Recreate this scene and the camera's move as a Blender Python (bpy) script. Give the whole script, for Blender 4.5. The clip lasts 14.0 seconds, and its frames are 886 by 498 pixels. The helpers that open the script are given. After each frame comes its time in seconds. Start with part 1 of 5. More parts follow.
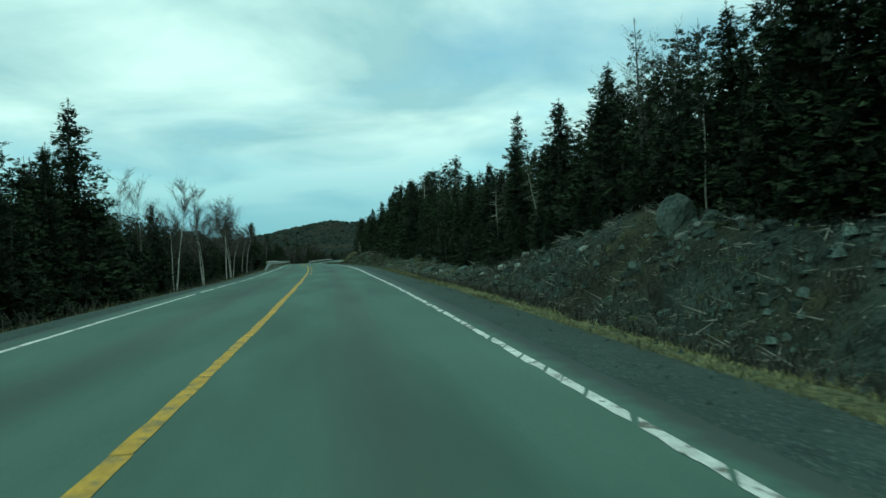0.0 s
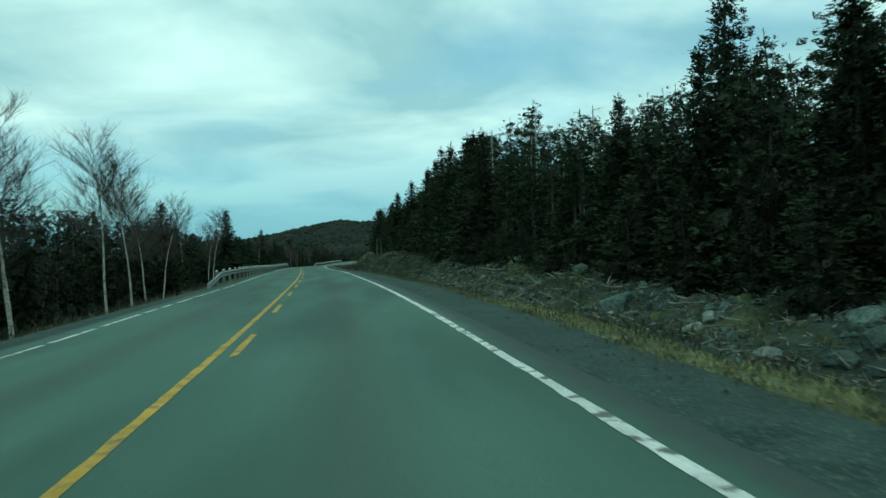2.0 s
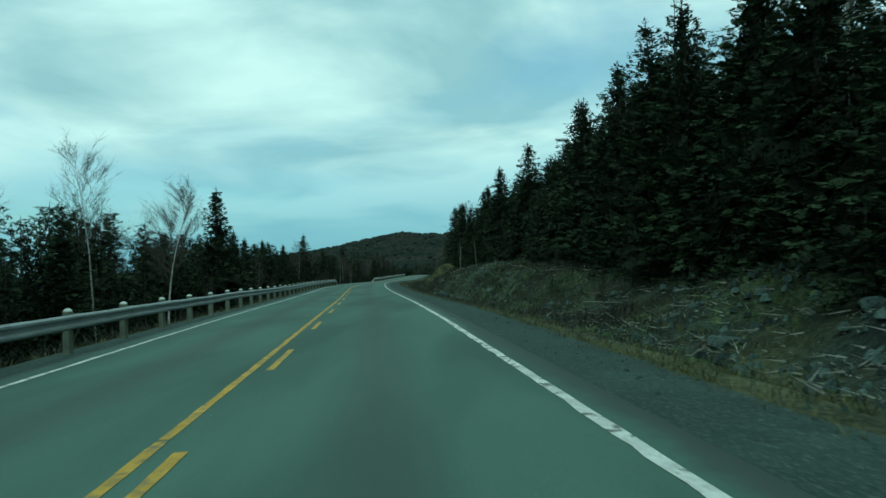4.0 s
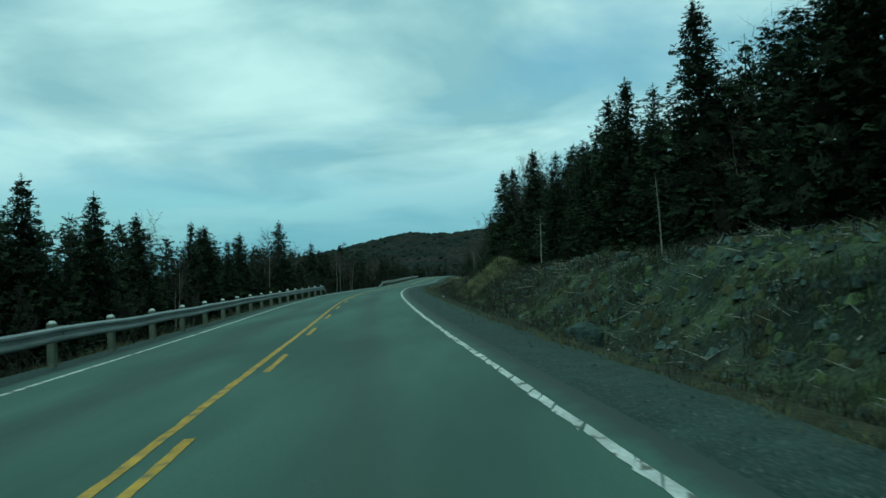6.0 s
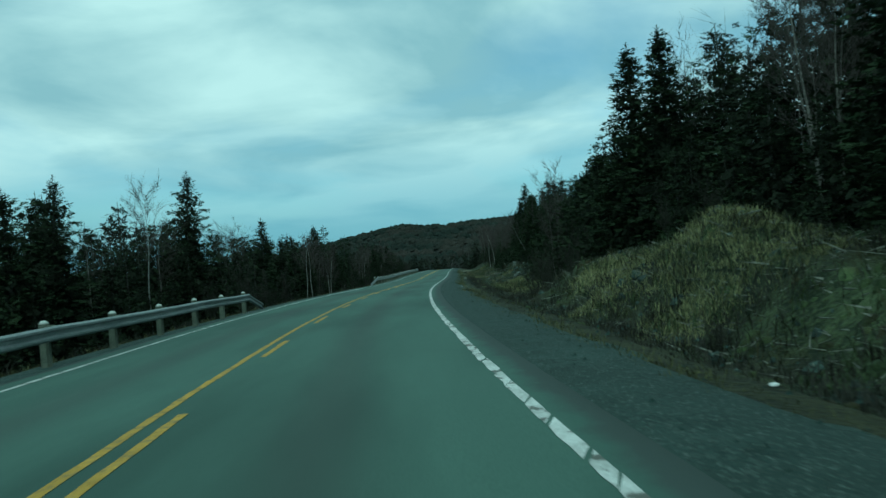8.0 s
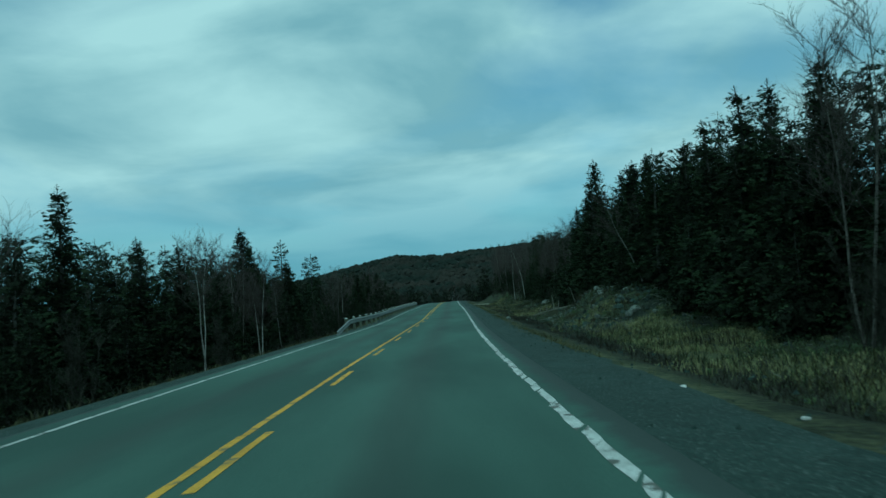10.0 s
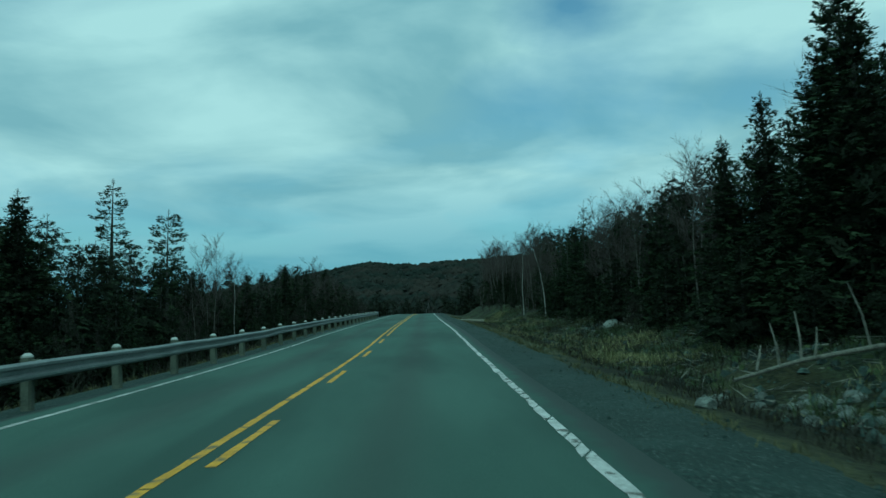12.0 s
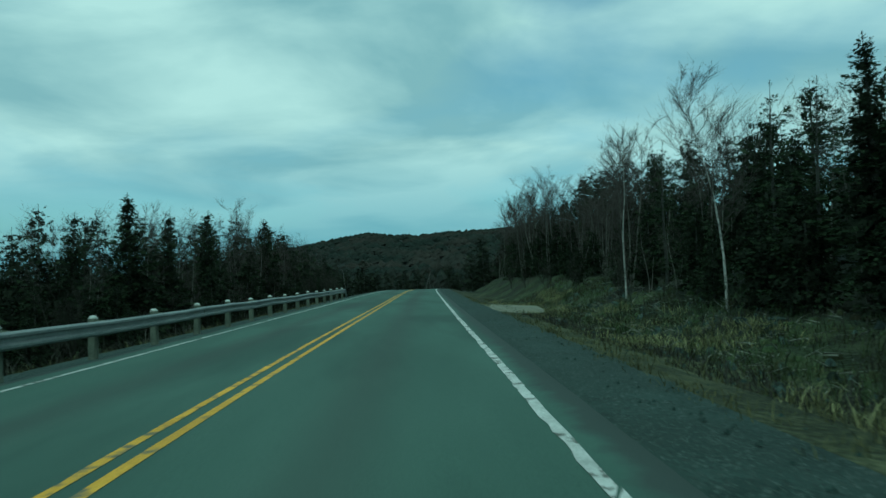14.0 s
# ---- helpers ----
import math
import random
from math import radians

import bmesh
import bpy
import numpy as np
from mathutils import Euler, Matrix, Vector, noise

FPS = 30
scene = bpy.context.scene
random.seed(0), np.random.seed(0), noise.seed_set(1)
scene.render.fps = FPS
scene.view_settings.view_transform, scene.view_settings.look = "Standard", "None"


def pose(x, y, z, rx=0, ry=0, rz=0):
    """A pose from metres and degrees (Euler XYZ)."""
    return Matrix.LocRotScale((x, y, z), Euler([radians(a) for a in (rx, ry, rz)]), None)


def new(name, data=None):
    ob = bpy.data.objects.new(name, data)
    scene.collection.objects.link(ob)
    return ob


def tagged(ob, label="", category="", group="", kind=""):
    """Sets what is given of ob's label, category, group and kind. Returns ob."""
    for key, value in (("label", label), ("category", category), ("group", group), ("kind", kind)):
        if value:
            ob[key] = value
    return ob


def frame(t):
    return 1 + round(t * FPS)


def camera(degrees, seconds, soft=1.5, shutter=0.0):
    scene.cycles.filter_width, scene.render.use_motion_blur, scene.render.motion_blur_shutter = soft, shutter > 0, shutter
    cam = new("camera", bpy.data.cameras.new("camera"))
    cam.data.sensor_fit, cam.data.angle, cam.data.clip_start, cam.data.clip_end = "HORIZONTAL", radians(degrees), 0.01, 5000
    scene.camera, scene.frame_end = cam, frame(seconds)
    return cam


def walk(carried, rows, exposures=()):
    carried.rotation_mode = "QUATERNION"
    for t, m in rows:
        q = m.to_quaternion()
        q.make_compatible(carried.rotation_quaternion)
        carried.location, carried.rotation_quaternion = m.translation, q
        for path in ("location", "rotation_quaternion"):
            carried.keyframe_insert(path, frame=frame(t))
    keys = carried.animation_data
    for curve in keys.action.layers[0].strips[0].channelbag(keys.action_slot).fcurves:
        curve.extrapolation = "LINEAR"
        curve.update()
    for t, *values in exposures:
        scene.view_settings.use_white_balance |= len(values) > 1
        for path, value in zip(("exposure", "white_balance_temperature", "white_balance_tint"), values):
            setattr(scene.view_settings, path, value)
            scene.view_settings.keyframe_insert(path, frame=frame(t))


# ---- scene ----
# ---- camera ----
EXPOSURES = [(0.0, 0.08, 5350, -37), (1.9, 0.04, 5230, -37), (2.5, -0.10, 5200, -37), (3.5, -0.06, 5150, -37), (5.8, -0.24, 4950, -38), (7.7, -0.24, 4880, -38), (9.8, -0.58, 4540, -40), (10.6, -0.47, 4560, -41), (11.5, -0.47, 4580, -42), (12.8, -0.58, 4640, -42), (14.0, -0.42, 4860, -42)]
cam = camera(57.15, 14.0, soft=1.5, shutter=0.1)
PATH = [
    (0.0, 1.489, 3.734, 1.288, 90.28, 2.02, -6.65),
    (0.5, 1.333, 13.986, 1.346, 89.64, 2.84, -5.42),
    (1.0, 1.122, 24.234, 1.409, 90.02, 1.01, -4.89),
    (1.5, 1.023, 34.467, 1.457, 89.64, 2.34, -4.15),
    (2.0, 0.790, 44.673, 1.485, 90.35, 1.94, -5.95),
    (2.5, 0.625, 54.857, 1.531, 91.49, 0.97, -1.96),
    (3.0, 0.280, 65.007, 1.578, 90.73, 0.48, -3.28),
    (3.5, -0.181, 75.087, 1.590, 91.34, 1.66, -1.89),
    (4.3, -0.958, 91.100, 1.557, 91.44, 1.91, -1.63),
    (5.1, -1.809, 107.109, 1.537, 91.46, 2.43, -1.36),
    (6.0, -2.910, 125.113, 1.433, 91.55, 3.05, -1.13),
    (6.5, -3.432, 135.100, 1.362, 90.27, 3.23, -3.01),
    (7.0, -3.988, 145.077, 1.304, 90.95, 3.78, -3.35),
    (7.5, -4.612, 155.044, 1.284, 90.62, 3.81, -2.30),
    (8.3, -5.577, 170.955, 1.306, 91.48, 4.11, -1.65),
    (9.1, -6.075, 186.843, 1.300, 92.31, 4.25, -2.07),
    (10.0, -5.955, 204.742, 1.219, 93.30, 4.71, -2.09),
    (10.5, -5.616, 214.736, 1.144, 95.08, 4.20, -3.25),
    (11.0, -5.356, 224.763, 1.050, 94.90, 4.91, -2.47),
    (11.5, -4.866, 234.787, 0.970, 95.18, 5.00, -3.11),
    (12.0, -4.351, 244.820, 0.908, 94.06, 1.64, -3.98),
    (12.5, -3.705, 254.853, 0.867, 94.90, 1.33, -3.54),
    (13.0, -3.124, 264.895, 0.845, 92.86, 2.63, -2.33),
    (13.5, -2.542, 274.944, 0.880, 92.48, 2.99, -3.14),
    (14.0, -2.064, 285.004, 0.956, 92.17, 1.67, -3.88),
]
walk(cam, [(t, pose(x, y, z, rx, ry, rz)) for t, x, y, z, rx, ry, rz in PATH], EXPOSURES)
CURV = [0.96, 0.96, 0.92, -0.00, 0.89, 0.34, 0.42, 0.47, 0.04, -0.69, -2.55, -1.72, -0.99, -0.34, 0.18, 0.53, -0.30, -0.10, 0.09, -0.18, -0.56, -0.64, -0.52, -0.39, -0.32]
GRADE = [0.50, 0.52, 0.62, 0.09, 0.46, -0.25, 0.03, -0.68, -0.70, 0.08, -0.05, -0.45, -0.88, -0.63, -0.38, 0.82, 0.06, 0.09, 0.19, 0.01, -0.09, -0.24, -0.34, -0.37, -0.36]
SUPER = [0.61, 0.76, 0.78, -0.50, -2.18, -2.46, -1.64, -1.01, -0.62, -1.38, -2.37, -1.84, -1.01, -0.58, -1.17, -1.71, -1.79, -1.02, -0.55, -0.36, -0.19, -0.08, -0.03, -0.01, 0.00]
CROWN, LEFT_LANE, RIGHT_LANE = -0.0107, 3.148, 3.5

# ---- sky and light ----
SUN_UP, SUN_TURN = radians(48), radians(200)
world = bpy.data.worlds.new("overcast_sky")
scene.world = world
world.use_nodes = True
wt = world.node_tree
wt.nodes.clear()


def wnode(kind, **values):
    n = wt.nodes.new(kind)
    for key, value in values.items():
        if key in n.inputs:
            n.inputs[key].default_value = value
    return n


w_out = wnode("ShaderNodeOutputWorld")
w_bg = wnode("ShaderNodeBackground", Strength=0.12)
w_sky = wnode("ShaderNodeTexSky")
w_sky.sky_type, w_sky.sun_disc = "NISHITA", False
w_sky.sun_elevation, w_sky.sun_rotation = SUN_UP, SUN_TURN
w_tc = wnode("ShaderNodeTexCoord")
w_sep = wnode("ShaderNodeSeparateXYZ")
w_up = wnode("ShaderNodeMath")
w_up.operation = "MAXIMUM"
w_up.inputs[1].default_value = 0.0
w_add = wnode("ShaderNodeMath")
w_add.operation = "ADD"
w_add.inputs[1].default_value = 0.16
w_dx, w_dy = wnode("ShaderNodeMath"), wnode("ShaderNodeMath")
w_dx.operation = w_dy.operation = "DIVIDE"
w_comb = wnode("ShaderNodeCombineXYZ")
w_map = wnode("ShaderNodeMapping", Location=(3.1, 0.4, 0.0), Scale=(0.7, 0.72, 1.0))
w_n1 = wnode("ShaderNodeTexNoise", Scale=1.15, Detail=7.0, Roughness=0.5, Distortion=0.35)
w_n2 = wnode("ShaderNodeTexNoise", Scale=1.7, Detail=6.0, Roughness=0.5, Distortion=0.4)
w_r1, w_r2 = wnode("ShaderNodeValToRGB"), wnode("ShaderNodeValToRGB")
w_r1.color_ramp.elements[0].position, w_r1.color_ramp.elements[1].position = 0.30, 0.50
w_r1.color_ramp.elements[0].color = (0.36, 0.36, 0.36, 1)
w_r2.color_ramp.elements[0].position, w_r2.color_ramp.elements[1].position = 0.36, 0.60
w_r2.color_ramp.elements[0].color, w_r2.color_ramp.elements[1].color = (4.05, 4.75, 5.25, 1), (7.85, 7.75, 7.7, 1)
w_mix = wnode("ShaderNodeMix")
w_mix.data_type = "RGBA"
wl = wt.links.new
wl(w_tc.outputs["Generated"], w_sep.inputs[0])
wl(w_sep.outputs["Z"], w_up.inputs[0])
wl(w_up.outputs[0], w_add.inputs[0])
wl(w_sep.outputs["X"], w_dx.inputs[0])
wl(w_add.outputs[0], w_dx.inputs[1])
wl(w_sep.outputs["Y"], w_dy.inputs[0])
wl(w_add.outputs[0], w_dy.inputs[1])
wl(w_dx.outputs[0], w_comb.inputs["X"])
wl(w_dy.outputs[0], w_comb.inputs["Y"])
wl(w_comb.outputs[0], w_map.inputs["Vector"])
wl(w_map.outputs[0], w_n1.inputs["Vector"])
wl(w_map.outputs[0], w_n2.inputs["Vector"])
wl(w_n1.outputs["Fac"], w_r1.inputs["Fac"])
wl(w_n2.outputs["Fac"], w_r2.inputs["Fac"])
# a gap of blue in the cloud ahead, and thinner cloud towards the horizon
w_gap = wnode("ShaderNodeMapping", Location=(-0.44 / 0.24, -1.80 / 0.26, 0.0), Scale=(1 / 0.24, 1 / 0.26, 1.0))
w_len = wnode("ShaderNodeVectorMath")
w_len.operation = "LENGTH"
w_n3 = wnode("ShaderNodeTexNoise", Scale=3.2, Detail=6.0, Roughness=0.55)
w_sum = wnode("ShaderNodeMath")
w_sum.operation = "ADD"
w_open = wnode("ShaderNodeMapRange")
w_open.inputs["From Min"].default_value, w_open.inputs["From Max"].default_value = 0.55, 1.35
w_open.inputs["To Min"].default_value, w_open.inputs["To Max"].default_value = 0.15, 1.0
w_low = wnode("ShaderNodeMapRange")
w_low.inputs["From Min"].default_value, w_low.inputs["From Max"].default_value = 0.035, 0.17
w_low.inputs["To Min"].default_value, w_low.inputs["To Max"].default_value = 0.80, 1.0
w_hor = wnode("ShaderNodeMapRange")
w_hor.inputs["From Min"].default_value, w_hor.inputs["From Max"].default_value = 0.03, 0.16
w_far = wnode("ShaderNodeMix")
w_far.data_type = "RGBA"
w_far.inputs["A"].default_value = (2.3, 3.7, 4.9, 1)
w_m1, w_m2 = wnode("ShaderNodeMath"), wnode("ShaderNodeMath")
w_m1.operation = w_m2.operation = "MULTIPLY"
wl(w_comb.outputs[0], w_gap.inputs["Vector"])
wl(w_gap.outputs[0], w_len.inputs[0])
wl(w_comb.outputs[0], w_n3.inputs["Vector"])
wl(w_len.outputs["Value"], w_sum.inputs[0])
wl(w_n3.outputs["Fac"], w_sum.inputs[1])
wl(w_sum.outputs[0], w_open.inputs["Value"])
wl(w_up.outputs[0], w_low.inputs["Value"])
wl(w_r1.outputs["Color"], w_m1.inputs[0])
wl(w_open.outputs[0], w_m1.inputs[1])
wl(w_m1.outputs[0], w_m2.inputs[0])
wl(w_low.outputs[0], w_m2.inputs[1])
wl(w_m2.outputs[0], w_mix.inputs["Factor"])
wl(w_sky.outputs["Color"], w_mix.inputs["A"])
wl(w_up.outputs[0], w_hor.inputs["Value"])
wl(w_hor.outputs[0], w_far.inputs["Factor"])
wl(w_r2.outputs["Color"], w_far.inputs["B"])
wl(w_far.outputs["Result"], w_mix.inputs["B"])
wl(w_mix.outputs["Result"], w_bg.inputs["Color"])
wl(w_bg.outputs[0], w_out.inputs["Surface"])

sun = new("sun", bpy.data.lights.new("sun", "SUN"))
sun.data.energy, sun.data.angle, sun.data.color = 1.0, radians(40), (1.0, 0.95, 0.88)
sun.rotation_euler = (radians(90) - SUN_UP, 0, radians(180) - SUN_TURN)

# ---- materials ----
def surface(name, dark, light, rough=0.9, scale=3.0, fine=40.0, bump=0.3, spread=0.0, metal=0.0, third=None, third_scale=0.5, third_ramp=(0.45, 0.62), specular=0.25, object_random=0.0, coord="Object", bump_distance=0.02):
    """Two-colour noise at two scales with a fine relief; third: a colour for broad stains."""
    m = bpy.data.materials.new(name)
    m.use_nodes = True
    nt = m.node_tree
    b = nt.nodes["Principled BSDF"]
    b.inputs["Roughness"].default_value, b.inputs["Metallic"].default_value = rough, metal
    b.inputs["Specular IOR Level"].default_value = specular
    tc = nt.nodes.new("ShaderNodeTexCoord")
    n1, n2 = nt.nodes.new("ShaderNodeTexNoise"), nt.nodes.new("ShaderNodeTexNoise")
    n1.inputs["Scale"].default_value, n1.inputs["Detail"].default_value = scale, 5.0
    n2.inputs["Scale"].default_value, n2.inputs["Detail"].default_value = fine, 3.0
    add = nt.nodes.new("ShaderNodeMath")
    add.operation = "ADD"
    mul = nt.nodes.new("ShaderNodeMath")
    mul.operation, mul.inputs[1].default_value = "MULTIPLY", 0.5
    ramp = nt.nodes.new("ShaderNodeValToRGB")
    ramp.color_ramp.elements[0].position, ramp.color_ramp.elements[1].position = 0.36, 0.64
    ramp.color_ramp.elements[0].color, ramp.color_ramp.elements[1].color = (*dark, 1), (*light, 1)
    for n in (n1, n2):
        nt.links.new(tc.outputs[coord], n.inputs["Vector"])
    nt.links.new(n1.outputs["Fac"], add.inputs[0])
    nt.links.new(n2.outputs["Fac"], add.inputs[1])
    nt.links.new(add.outputs[0], mul.inputs[0])
    nt.links.new(mul.outputs[0], ramp.inputs["Fac"])
    colour = ramp.outputs["Color"]
    if third:
        n3 = nt.nodes.new("ShaderNodeTexNoise")
        n3.inputs["Scale"].default_value, n3.inputs["Detail"].default_value = third_scale, 4.0
        nt.links.new(tc.outputs[coord], n3.inputs["Vector"])
        r3 = nt.nodes.new("ShaderNodeValToRGB")
        r3.color_ramp.elements[0].position, r3.color_ramp.elements[1].position = third_ramp
        nt.links.new(n3.outputs["Fac"], r3.inputs["Fac"])
        mx = nt.nodes.new("ShaderNodeMix")
        mx.data_type = "RGBA"
        mx.inputs["B"].default_value = (*third, 1)
        nt.links.new(r3.outputs["Color"], mx.inputs["Factor"])
        nt.links.new(colour, mx.inputs["A"])
        colour = mx.outputs["Result"]
    if object_random or spread:
        hsv = nt.nodes.new("ShaderNodeHueSaturation")
        info = nt.nodes.new("ShaderNodeObjectInfo") if object_random else nt.nodes.new("ShaderNodeNewGeometry")
        rng = nt.nodes.new("ShaderNodeMapRange")
        amount = object_random or spread
        rng.inputs["To Min"].default_value, rng.inputs["To Max"].default_value = 1 - amount, 1 + amount
        nt.links.new(info.outputs["Random" if object_random else "Random Per Island"], rng.inputs["Value"])
        nt.links.new(rng.outputs[0], hsv.inputs["Value"])
        nt.links.new(colour, hsv.inputs["Color"])
        colour = hsv.outputs["Color"]
    nt.links.new(colour, b.inputs["Base Color"])
    if bump:
        bp = nt.nodes.new("ShaderNodeBump")
        bp.inputs["Strength"].default_value, bp.inputs["Distance"].default_value = bump, bump_distance
        nt.links.new(n2.outputs["Fac"], bp.inputs["Height"])
        nt.links.new(bp.outputs[0], b.inputs["Normal"])
    return m


def layered_ground():
    """Verge grass, brush, forest litter and gravel, blended by the cover weights of the ground."""
    m = surface("ground_cover", (0.0096, 0.012, 0.006), (0.0278, 0.031, 0.016), rough=1.0, scale=0.8, fine=9.0, bump=0.6, bump_distance=0.15)
    nt = m.node_tree
    b = nt.nodes["Principled BSDF"]
    ramp = next(n for n in nt.nodes if n.bl_idname == "ShaderNodeValToRGB")
    mul = next(n for n in nt.nodes if n.bl_idname == "ShaderNodeMath" and n.operation == "MULTIPLY")
    last = ramp.outputs["Color"]
    for name, dark, light in (("brush", (0.0078, 0.010, 0.005), (0.0365, 0.037, 0.016)), ("moss", (0.0157, 0.024, 0.009), (0.0766, 0.097, 0.040)), ("grass", (0.0400, 0.047, 0.021), (0.1566, 0.168, 0.084)), ("rubble", (0.0070, 0.011, 0.009), (0.0383, 0.054, 0.045)), ("far_wood", (0.0078, 0.012, 0.009), (0.0113, 0.017, 0.012))):
        r = nt.nodes.new("ShaderNodeValToRGB")
        r.color_ramp.elements[0].position, r.color_ramp.elements[1].position = 0.42, 0.60
        r.color_ramp.elements[0].color, r.color_ramp.elements[1].color = (*dark, 1), (*light, 1)
        nt.links.new(mul.outputs[0], r.inputs["Fac"])
        a = nt.nodes.new("ShaderNodeAttribute")
        a.attribute_name = name
        mx = nt.nodes.new("ShaderNodeMix")
        mx.data_type = "RGBA"
        nt.links.new(a.outputs["Fac"], mx.inputs["Factor"])
        nt.links.new(last, mx.inputs["A"])
        nt.links.new(r.outputs["Color"], mx.inputs["B"])
        last = mx.outputs["Result"]
    nt.links.new(last, b.inputs["Base Color"])
    return m


def stretch(m, scale):
    """Draws a material's noise out along the road."""
    nt = m.node_tree
    for n in [n for n in nt.nodes if n.bl_idname == "ShaderNodeTexNoise" and n.inputs["Scale"].default_value < 5]:
        mp = nt.nodes.new("ShaderNodeMapping")
        mp.inputs["Scale"].default_value = scale
        source = n.inputs["Vector"].links[0].from_socket
        nt.links.new(source, mp.inputs["Vector"])
        nt.links.new(mp.outputs[0], n.inputs["Vector"])


def oiled(m):
    """A faint darker band down the middle of each lane, where drips fall."""
    nt = m.node_tree
    b = nt.nodes["Principled BSDF"]
    a = nt.nodes.new("ShaderNodeAttribute")
    a.attribute_name = "oil"
    k = nt.nodes.new("ShaderNodeMath")
    k.operation, k.inputs[1].default_value = "MULTIPLY", 0.45
    mx = nt.nodes.new("ShaderNodeMix")
    mx.data_type = "RGBA"
    mx.inputs["B"].default_value = (0.040, 0.045, 0.040, 1)
    source = b.inputs["Base Color"].links[0].from_socket
    nt.links.new(a.outputs["Fac"], k.inputs[0])
    nt.links.new(k.outputs[0], mx.inputs["Factor"])
    nt.links.new(source, mx.inputs["A"])
    nt.links.new(mx.outputs["Result"], b.inputs["Base Color"])


def gritty(m, colour):
    """Gravel strewn over the ragged edge of the asphalt."""
    nt = m.node_tree
    b = nt.nodes["Principled BSDF"]
    a, n, tc = nt.nodes.new("ShaderNodeAttribute"), nt.nodes.new("ShaderNodeTexNoise"), nt.nodes.new("ShaderNodeTexCoord")
    a.attribute_name = "grit"
    n.inputs["Scale"].default_value, n.inputs["Detail"].default_value, n.inputs["Roughness"].default_value = 1.6, 8.0, 0.7
    nt.links.new(tc.outputs["Object"], n.inputs["Vector"])
    add, k = nt.nodes.new("ShaderNodeMath"), nt.nodes.new("ShaderNodeMapRange")
    add.operation = "ADD"
    k.inputs["From Min"].default_value, k.inputs["From Max"].default_value = 0.78, 1.12
    mx = nt.nodes.new("ShaderNodeMix")
    mx.data_type = "RGBA"
    mx.inputs["B"].default_value = (*colour, 1)
    nt.links.new(a.outputs["Fac"], add.inputs[0])
    nt.links.new(n.outputs["Fac"], add.inputs[1])
    nt.links.new(add.outputs[0], k.inputs["Value"])
    nt.links.new(k.outputs[0], mx.inputs["Factor"])
    nt.links.new(b.inputs["Base Color"].links[0].from_socket, mx.inputs["A"])
    nt.links.new(mx.outputs["Result"], b.inputs["Base Color"])


def pebbly(m, scale, dark, light):
    """Single stones of their own shade lying in a finer ground."""
    nt = m.node_tree
    b = nt.nodes["Principled BSDF"]
    tc, cell, ramp, mx = (nt.nodes.new(k) for k in ("ShaderNodeTexCoord", "ShaderNodeTexVoronoi", "ShaderNodeValToRGB", "ShaderNodeMix"))
    cell.inputs["Scale"].default_value, mx.data_type = scale, "RGBA"
    ramp.color_ramp.elements[0].color, ramp.color_ramp.elements[1].color = (*dark, 1), (*light, 1)
    ramp.color_ramp.elements[0].position, ramp.color_ramp.elements[1].position = 0.15, 1.0
    grey, pick = nt.nodes.new("ShaderNodeSeparateColor"), nt.nodes.new("ShaderNodeMapRange")
    pick.inputs["From Min"].default_value, pick.inputs["From Max"].default_value = 0.70, 0.90
    nt.links.new(tc.outputs["Object"], cell.inputs["Vector"])
    nt.links.new(cell.outputs["Color"], grey.inputs[0])
    nt.links.new(grey.outputs["Red"], ramp.inputs["Fac"])
    nt.links.new(grey.outputs["Green"], pick.inputs["Value"])
    nt.links.new(pick.outputs[0], mx.inputs["Factor"])
    nt.links.new(b.inputs["Base Color"].links[0].from_socket, mx.inputs["A"])
    nt.links.new(ramp.outputs["Color"], mx.inputs["B"])
    nt.links.new(mx.outputs["Result"], b.inputs["Base Color"])


def ragged_edges(m, scale, share):
    """Gaps between the needles and twigs of a spray."""
    nt = m.node_tree
    b, out = nt.nodes["Principled BSDF"], nt.nodes["Material Output"]
    tc, n, cut, clear, mx = (nt.nodes.new(k) for k in ("ShaderNodeTexCoord", "ShaderNodeTexNoise", "ShaderNodeMath", "ShaderNodeBsdfTransparent", "ShaderNodeMixShader"))
    n.inputs["Scale"].default_value, n.inputs["Detail"].default_value, n.inputs["Roughness"].default_value = scale, 1.0, 0.6
    cut.operation, cut.inputs[1].default_value = "GREATER_THAN", share
    nt.links.new(tc.outputs["Object"], n.inputs["Vector"])
    nt.links.new(n.outputs["Fac"], cut.inputs[0])
    nt.links.new(cut.outputs[0], mx.inputs[0])
    nt.links.new(clear.outputs[0], mx.inputs[1])
    nt.links.new(b.outputs[0], mx.inputs[2])
    nt.links.new(mx.outputs[0], out.inputs["Surface"])


M_GROUND = layered_ground()
M_ASPHALT = surface("worn_asphalt", (0.050, 0.085, 0.066), (0.084, 0.134, 0.106), rough=0.85, scale=0.7, fine=60.0, bump=0.25, third=(0.044, 0.074, 0.058), third_scale=0.5, bump_distance=0.01)
stretch(M_ASPHALT, (1.0, 0.16, 1.0))
oiled(M_ASPHALT)
gritty(M_ASPHALT, (0.043, 0.056, 0.050))
M_GRAVEL = surface("shoulder_gravel", (0.013, 0.024, 0.020), (0.044, 0.068, 0.058), rough=0.95, scale=2.0, fine=22.0, bump=0.8, third=(0.023, 0.037, 0.031), third_scale=0.5, bump_distance=0.03)
pebbly(M_GRAVEL, 42.0, (0.014, 0.022, 0.018), (0.105, 0.128, 0.112))
